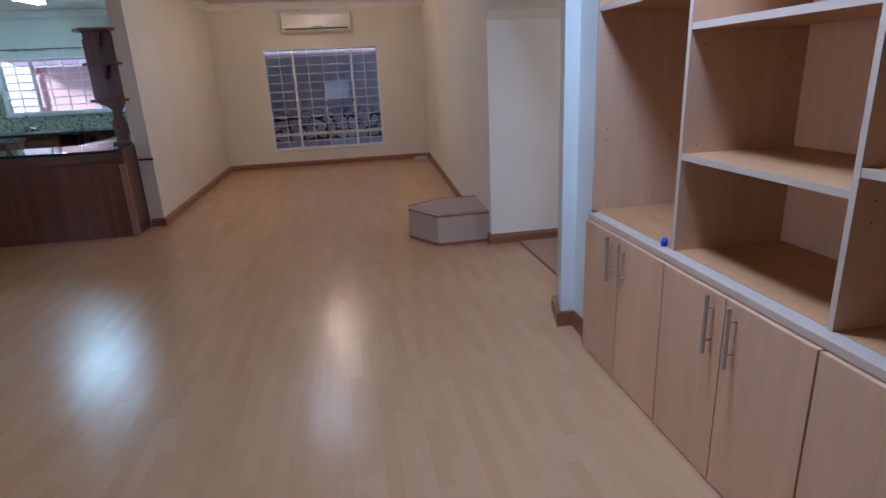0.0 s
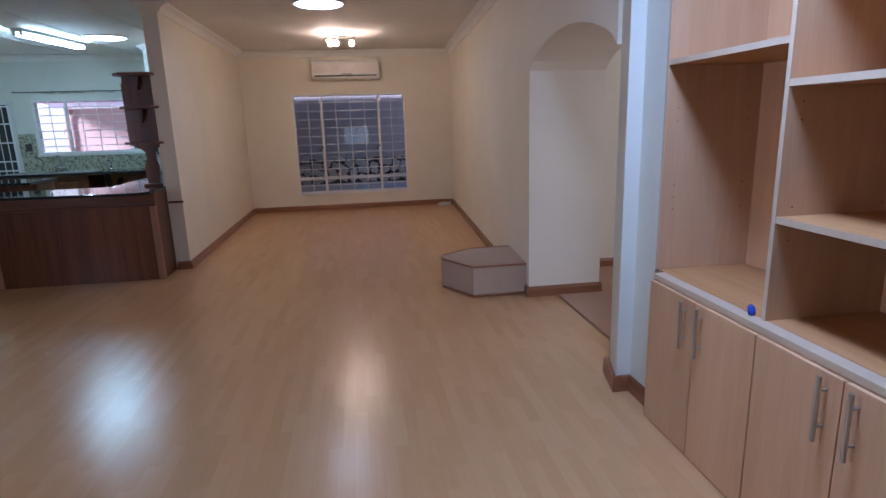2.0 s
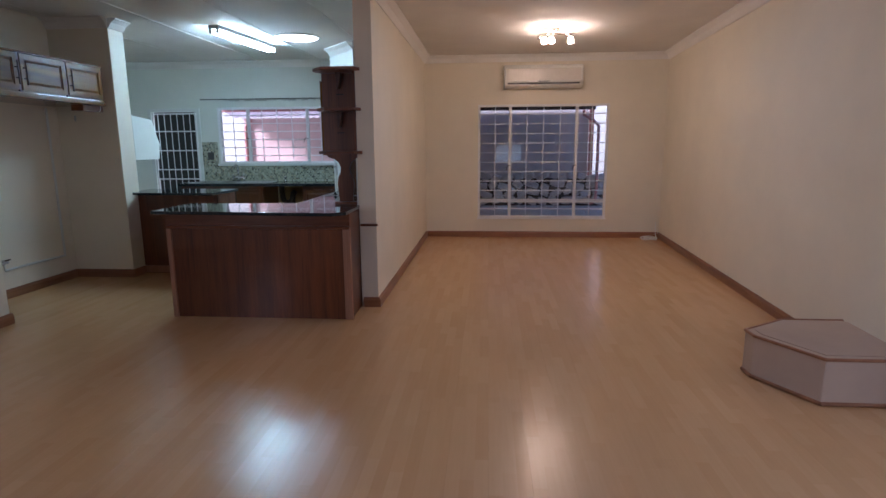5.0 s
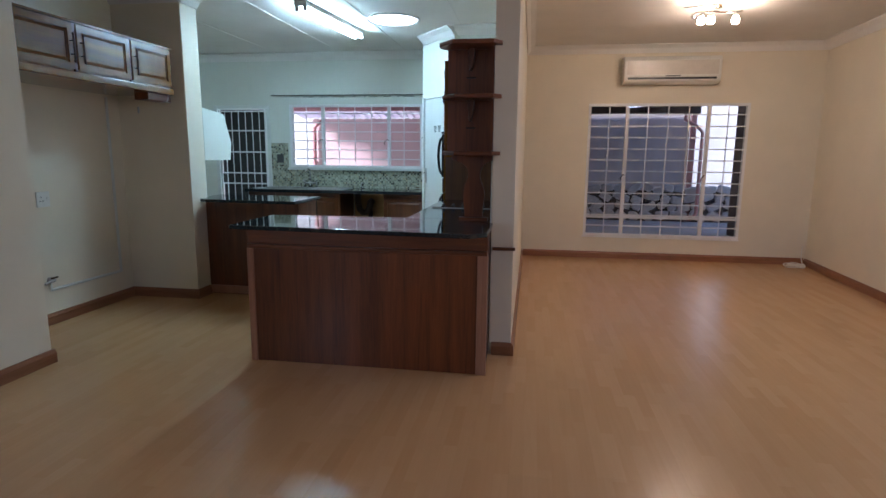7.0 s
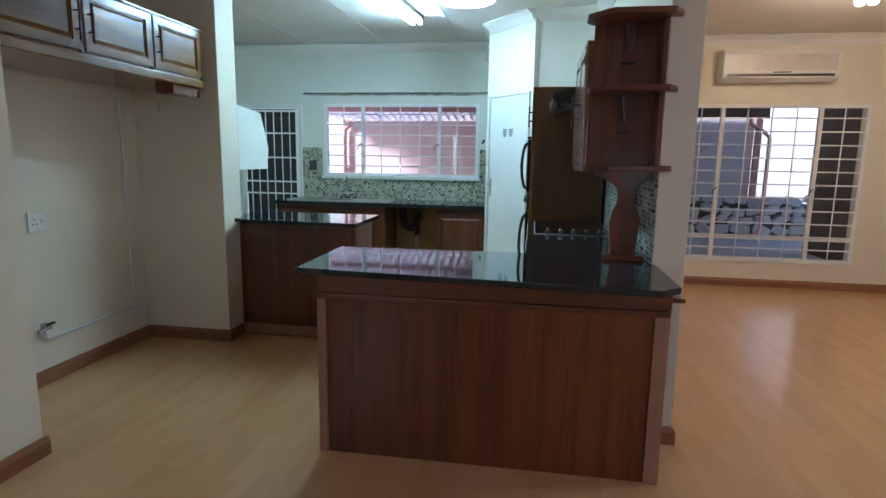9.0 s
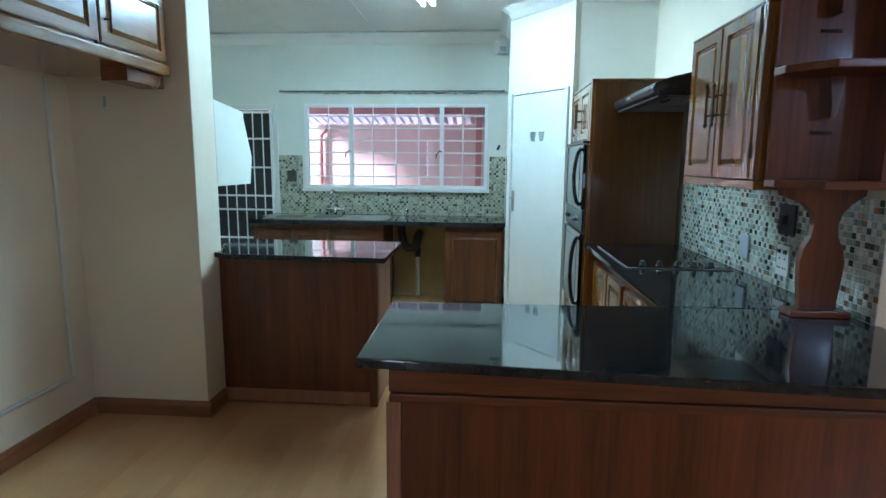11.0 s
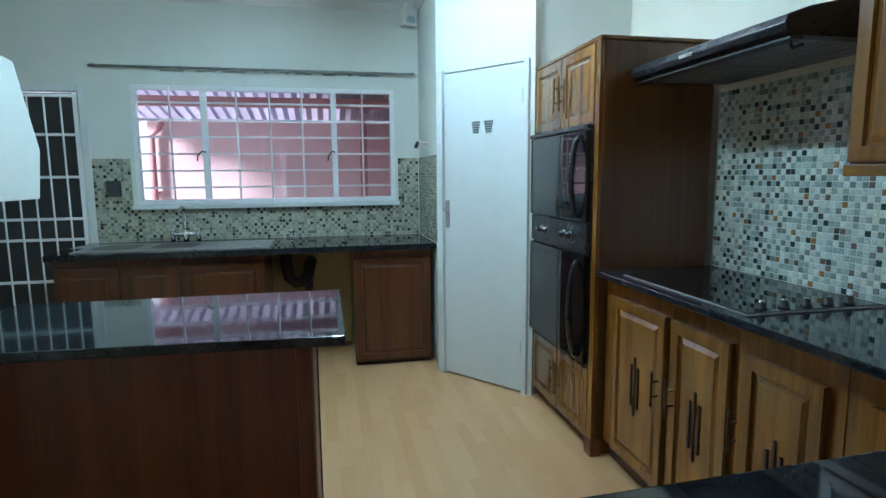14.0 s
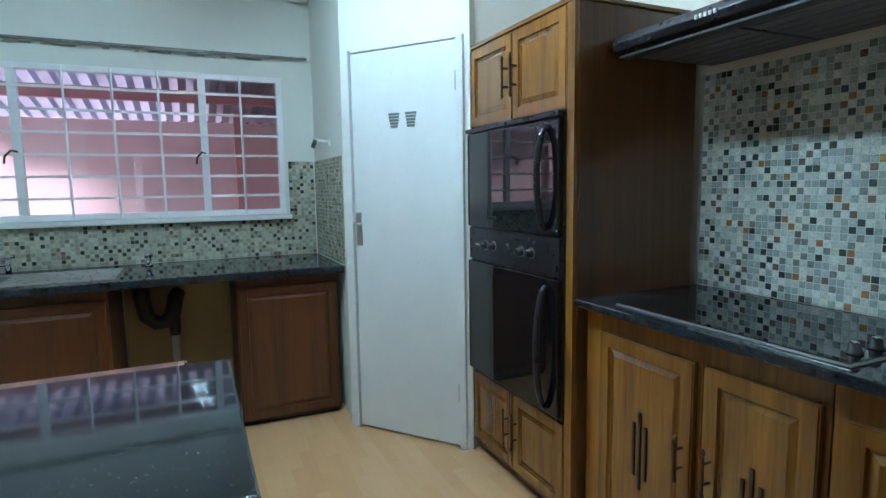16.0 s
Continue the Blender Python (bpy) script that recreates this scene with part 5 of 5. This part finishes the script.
def outside_lounge():
    structure("wall_patio", boxed(-4.0, 1.56, 15.10, 15.30, 0.60, 2.75), GREY_WALL, "grey plastered patio wall")
    # out of view; added to hold daylight off the patio's left end
    structure("wall_patio_west", boxed(-2.58, -2.42, 10.72, 15.09, -0.1, 2.418), GREY_WALL, "unseen grey side wall added to darken the patio's left end")
    structure("wall_garden", boxed(-4.0, 12.0, 18.2, 18.4, -0.12, 3.4), WHITE_OUT, "white garden wall in sunlight")
    structure("roof_patio", boxed(-4.0, 1.62, 10.72, 14.73, 2.42, 2.50), ROOF_DARK, "dark boarded patio roof")
    structure("wall_patio_end", boxed(1.80, 2.3, 10.75, 13.1, 0.0, 2.42), plain("dark_brown_paint", (0.075, 0.045, 0.042), 0.6), "dark brown patio end wall")
    structure("beam_patio", boxed(-4.0, 1.62, 14.6, 14.72, 2.22, 2.418), ROOF_DARK, "dark patio roof beam")
    d = thing("patio_post", "pink painted patio post with a downpipe", "post")
    part("post", boxed(1.56, 1.66, 14.98, 15.08, 0.02, 2.42, bevel=0.005), PINK_STEEL, d)
    part("downpipe", pipe_mesh([(1.40, 14.85, 2.36), (1.40, 14.85, 2.12), (1.62, 14.82, 1.98), (1.74, 14.82, 1.86), (1.74, 14.82, 0.22), (1.66, 14.76, 0.12), (1.58, 14.7, 0.10)], 0.035, 12), PINK_STEEL, d, "", True)
    random.seed(11)
    w = tagged(new("wall_stone"), "low wall of rough grey fieldstone with open joints", "wall", "", "structure")
    part("core", boxed(-3.2, 4.6, 14.98, 15.09, 0.02, 0.66), plain("dark_mortar", (0.085, 0.08, 0.08), 0.9), w)
    shapes = []
    for n in range(6):
        bm = bmesh.new()
        bmesh.ops.create_icosphere(bm, subdivisions=2, radius=0.5)
        for v in bm.verts:
            v.co *= 1.18 + random.uniform(-0.10, 0.10)
            v.co.x = max(-0.44, min(0.42, v.co.x + 0.25 * v.co.z * (n % 3 - 1)))
            v.co.z = max(-0.42, min(0.40, v.co.z))
            v.co.y = max(-0.38, v.co.y)
        shapes.append(mesh_of("stone", bm, STONE))
    z = 0.03
    while z < 0.60:
        h = random.uniform(0.17, 0.25)
        x = -3.2
        while x < 4.5:
            wd = random.uniform(0.17, 0.40)
            o = new("stone", random.choice(shapes))
            o.parent = w
            o.matrix_world = Matrix.Translation((x + wd / 2, 14.97, z + h / 2 + random.uniform(-0.045, 0.045))) @ pose(0, 0, 0, random.uniform(-8, 8), random.uniform(-38, 38), 0) @ Matrix.Diagonal((wd * 1.06, 0.15, h * 1.06, 1))
            x += wd
        z += h


outside_lounge()


def outside_kitchen():
    structure("wall_yard", boxed(-5.66, -1.9, 12.64, 12.79, -0.12, 2.00), RED_WALL, "red painted yard wall")
    structure("wall_yard_end", boxed(-2.75, -2.6, 10.70, 12.60, -0.12, 2.3), RED_WALL, "red painted yard side wall")
    structure("wall_far", boxed(-16.0, -4.5, 16.2, 16.4, -0.12, 3.4), WHITE_OUT, "white wall beyond the yard in sunlight")
    r = thing("yard_roof", "corrugated roof sheets on red painted beams over the yard", "roof")
    bm = bmesh.new()
    n, pitch = 120, 0.032
    x0, rows = -6.0, ((10.72, 2.46), (12.95, 2.03))
    grid = [[bm.verts.new((x0 + pitch * k, y, z + 0.018 * math.cos(2 * math.pi * k / 4))) for k in range(n)] for y, z in rows]
    for k in range(n - 1):
        bm.faces.new((grid[0][k], grid[0][k + 1], grid[1][k + 1], grid[1][k]))
    bmesh.ops.solidify(bm, geom=bm.faces[:], thickness=0.002)
    part("corrugated_sheet", bm, ROOF_SHEET, r, "weathered corrugated roof sheet")
    for y, z in ((11.30, 2.325), (12.00, 2.19)):
        part("beam", boxed(-6.0, -2.2, y - 0.03, y + 0.03, z - 0.10, z, bevel=0.004), PINK_STEEL, r, "red painted timber beam")
    d = thing("yard_downpipe", "pink painted downpipe at the end of the yard wall", "pipe")
    part("pipe", pipe_mesh([(-5.48, 12.58, 1.98), (-5.52, 12.57, 1.92), (-5.60, 12.56, 1.84), (-5.61, 12.56, 0.0)], 0.035, 10), PINK_STEEL, d, "", True)
    part("clip", boxed(-5.655, -5.565, 12.55, 12.64, 1.2, 1.23), PINK_STEEL, d)
    part("wall_post", boxed(-3.35, -3.27, 12.50, 12.59, -0.1, 2.10, bevel=0.004), PINK_STEEL, r)


outside_kitchen()


# ---- mosaic tiles ----
def tile_proto():
    """One glass mosaic chip with softened edges, its front facing -y."""
    s = 0.0108
    bm = boxed(-s, s, -0.004, 0.0, -s, s)
    bmesh.ops.delete(bm, geom=[f for f in bm.faces if f.normal.y > 0.9], context="FACES")
    front = next(f for f in bm.faces if f.normal.y < -0.9)
    bmesh.ops.inset_region(bm, faces=[front], thickness=0.0015, depth=0.0012)
    return bm


def mosaic(name, label, m, columns, rows, skip, singles=0, single_from=(0, 0), mats=MOSAIC_REST):
    """A field of mosaic on a grout bed; local x along the wall, the front facing -y."""
    step = 0.0242
    w = tagged(new(name), label, "wall", "", "structure")
    w.matrix_world = m
    bed = bmesh.new()

    def mix(c, r):
        return (c + r) % 2 if (c * 7 + r * 13) % 9 else (c + r + 1) % 2
    chips = [mesh_of("tile", tile_proto(), mat) for mat in MOSAIC]
    proto = tile_proto()
    pv = np.array([v.co[:] for v in proto.verts])
    pf = [[v.index for v in f.verts] for f in proto.faces]
    proto.free()
    spots = [(c, r) for r in range(rows) for c in range(columns) if not skip((c + 0.5) * step, (r + 0.5) * step)]
    near = sorted(spots, key=lambda s: abs(s[0] - single_from[0]) + abs(s[1] - single_from[1]))[:singles]
    for c, r in near:
        o = new("tile", chips[mix(c, r)])
        o.parent = w
        o.location = ((c + 0.5) * step, -0.0012, (r + 0.5) * step)
        o.rotation_euler = (random.uniform(-0.02, 0.02), 0, random.uniform(-0.02, 0.02))
    near = set(near)
    verts, faces, mixes = [], [], []
    for c, r in spots:
        if (c, r) in near:
            continue
        base = len(verts)
        lean = np.array([random.uniform(-0.012, 0.012), 0, random.uniform(-0.012, 0.012)])
        q = pv.copy()
        q[:, 1] += q[:, 0] * lean[2] + q[:, 2] * lean[0]
        verts += (q + ((c + 0.5) * step, -0.0012, (r + 0.5) * step)).tolist()
        faces += [[i + base for i in f] for f in pf]
        mixes += [mix(c, r)] * len(pf)
    me = bpy.data.meshes.new("tile_field")
    me.from_pydata(verts, [], faces)
    for mat in mats:
        me.materials.append(mat)
    me.polygons.foreach_set("material_index", mixes)
    field = new("tile_field", me)
    field.parent = w
    tagged(field, "small glass mosaic tiles", "", "", "stuff")
    # the grout bed, in rows that leave out the opening
    r0 = 0
    for r in range(rows):
        row = [c for c in range(columns) if not skip((c + 0.5) * step, (r + 0.5) * step)]
        start = None
        for c in range(columns + 1):
            if c in row and start is None:
                start = c
            if c not in row and start is not None:
                box(bed, start * step, c * step, -0.0045, -0.0004, r * step, (r + 1) * step)
                start = None
    part("grout", bed, GROUT if mats is MOSAIC_REST else SINK_GROUT_SHADED, w)
    return w


random.seed(3)
mosaic("wall_tiles_hob", "green and white glass mosaic tiles behind the hob", pose(KIT_R, 8.232, 0.931, 0, 0, -90), 77, 35,
       lambda x, z: (x > 0.89 and z > 0.42) or (x < 0.89 and z > 0.83), 300, (12, 8))
mosaic("wall_tiles_sink", "olive and cream glass mosaic tiles round the kitchen window, darkened for weaker light", pose(-5.465, KIT_BACK, 0.895), 102, 26,
       lambda x, z: (WK[0] - 0.035 < -5.465 + x < WK[1] + 0.035 and z > WK[2] - 0.04 - 0.895), mats=MOSAIC_SINK_SHADED)
mosaic("wall_tiles_pantry", "olive and cream glass mosaic tiles on the pantry side wall, darkened for weaker light", pose(-2.985, KIT_BACK - 0.012, 0.895, 0, 0, -90), 31, 26, lambda x, z: False, mats=MOSAIC_SINK_SHADED)
structure("trim_tile_edge", boxed(KIT_R - 0.012, KIT_R - 0.001, 8.2325, 8.2365, 0.926, 1.76), STEEL, "thin metal tile edge strip")


# ---- the laminate floor ----
def planks():
    f = tagged(new("floor"), "glossy pale beech strip laminate floor", "floor", "", "structure")
    joint = plain("dark_joint", (0.10, 0.05, 0.025), 0.7)
    part("underlay", boxed(-5.6, 1.886, REAR, 7.2, -0.06, -0.004), joint, f)
    part("underlay", boxed(-6.7, 1.886, 7.2, KIT_BACK, -0.06, -0.004), joint, f)
    length, width, gap = 1.285, 0.1899, 0.0001
    bm = boxed(gap, width - gap, gap, length - gap, -0.010, 0.0)
    bmesh.ops.bevel(bm, geom=[e for e in bm.edges if all(v.co.z > -1e-4 for v in e.verts)], offset=0.0002, segments=1, affect="EDGES")
    bmesh.ops.delete(bm, geom=[q for q in bm.faces if q.normal.z < -0.9], context="FACES")
    whole = mesh_of("plank", bm, FLOOR)
    pv = np.array([v.co[:] for v in whole.vertices])
    pf = [list(p.vertices) for p in whole.polygons]
    random.seed(8)
    spots = []
    x = -6.65
    while x < 1.88:
        y = REAR - random.uniform(0, 1.2)
        while y < KIT_BACK:
            if y + length > 7.2 or x > -5.6:
                spots.append((x, y))
            y += length
        x += width
    near = [s for s in spots if -5.0 < s[0] < 1.75 and -0.6 < s[1] + 0.6 < 9.6]
    near.sort(key=lambda s: abs(s[1] - 3.8) + 0.6 * abs(s[0] + 1.4))
    near = set(near[:300])
    verts, faces = [], []
    for sx, sy in spots:
        lo, hi = max(sy, REAR), min(sy + length, KIT_BACK)
        cut = sx + width > 1.884
        if (sx, sy) in near and not cut and hi - lo > length - 1e-4:
            o = new("plank", whole)
            o.location, o.parent = (sx, sy, 0), f
            continue
        base = len(verts)
        q = pv.copy()
        q[:, 1] = np.clip(q[:, 1] + sy, lo, hi)
        q[:, 0] = np.clip(q[:, 0] + sx, -6.7, 1.884)
        verts += q.tolist()
        faces += [[i + base for i in g] for g in pf]
    me = bpy.data.meshes.new("plank_field")
    me.from_pydata(verts, [], faces)
    me.materials.append(FLOOR)
    o = new("plank_field", me)
    o.parent = f
    tagged(o, "beech strip laminate planks", "", "", "stuff")


planks()
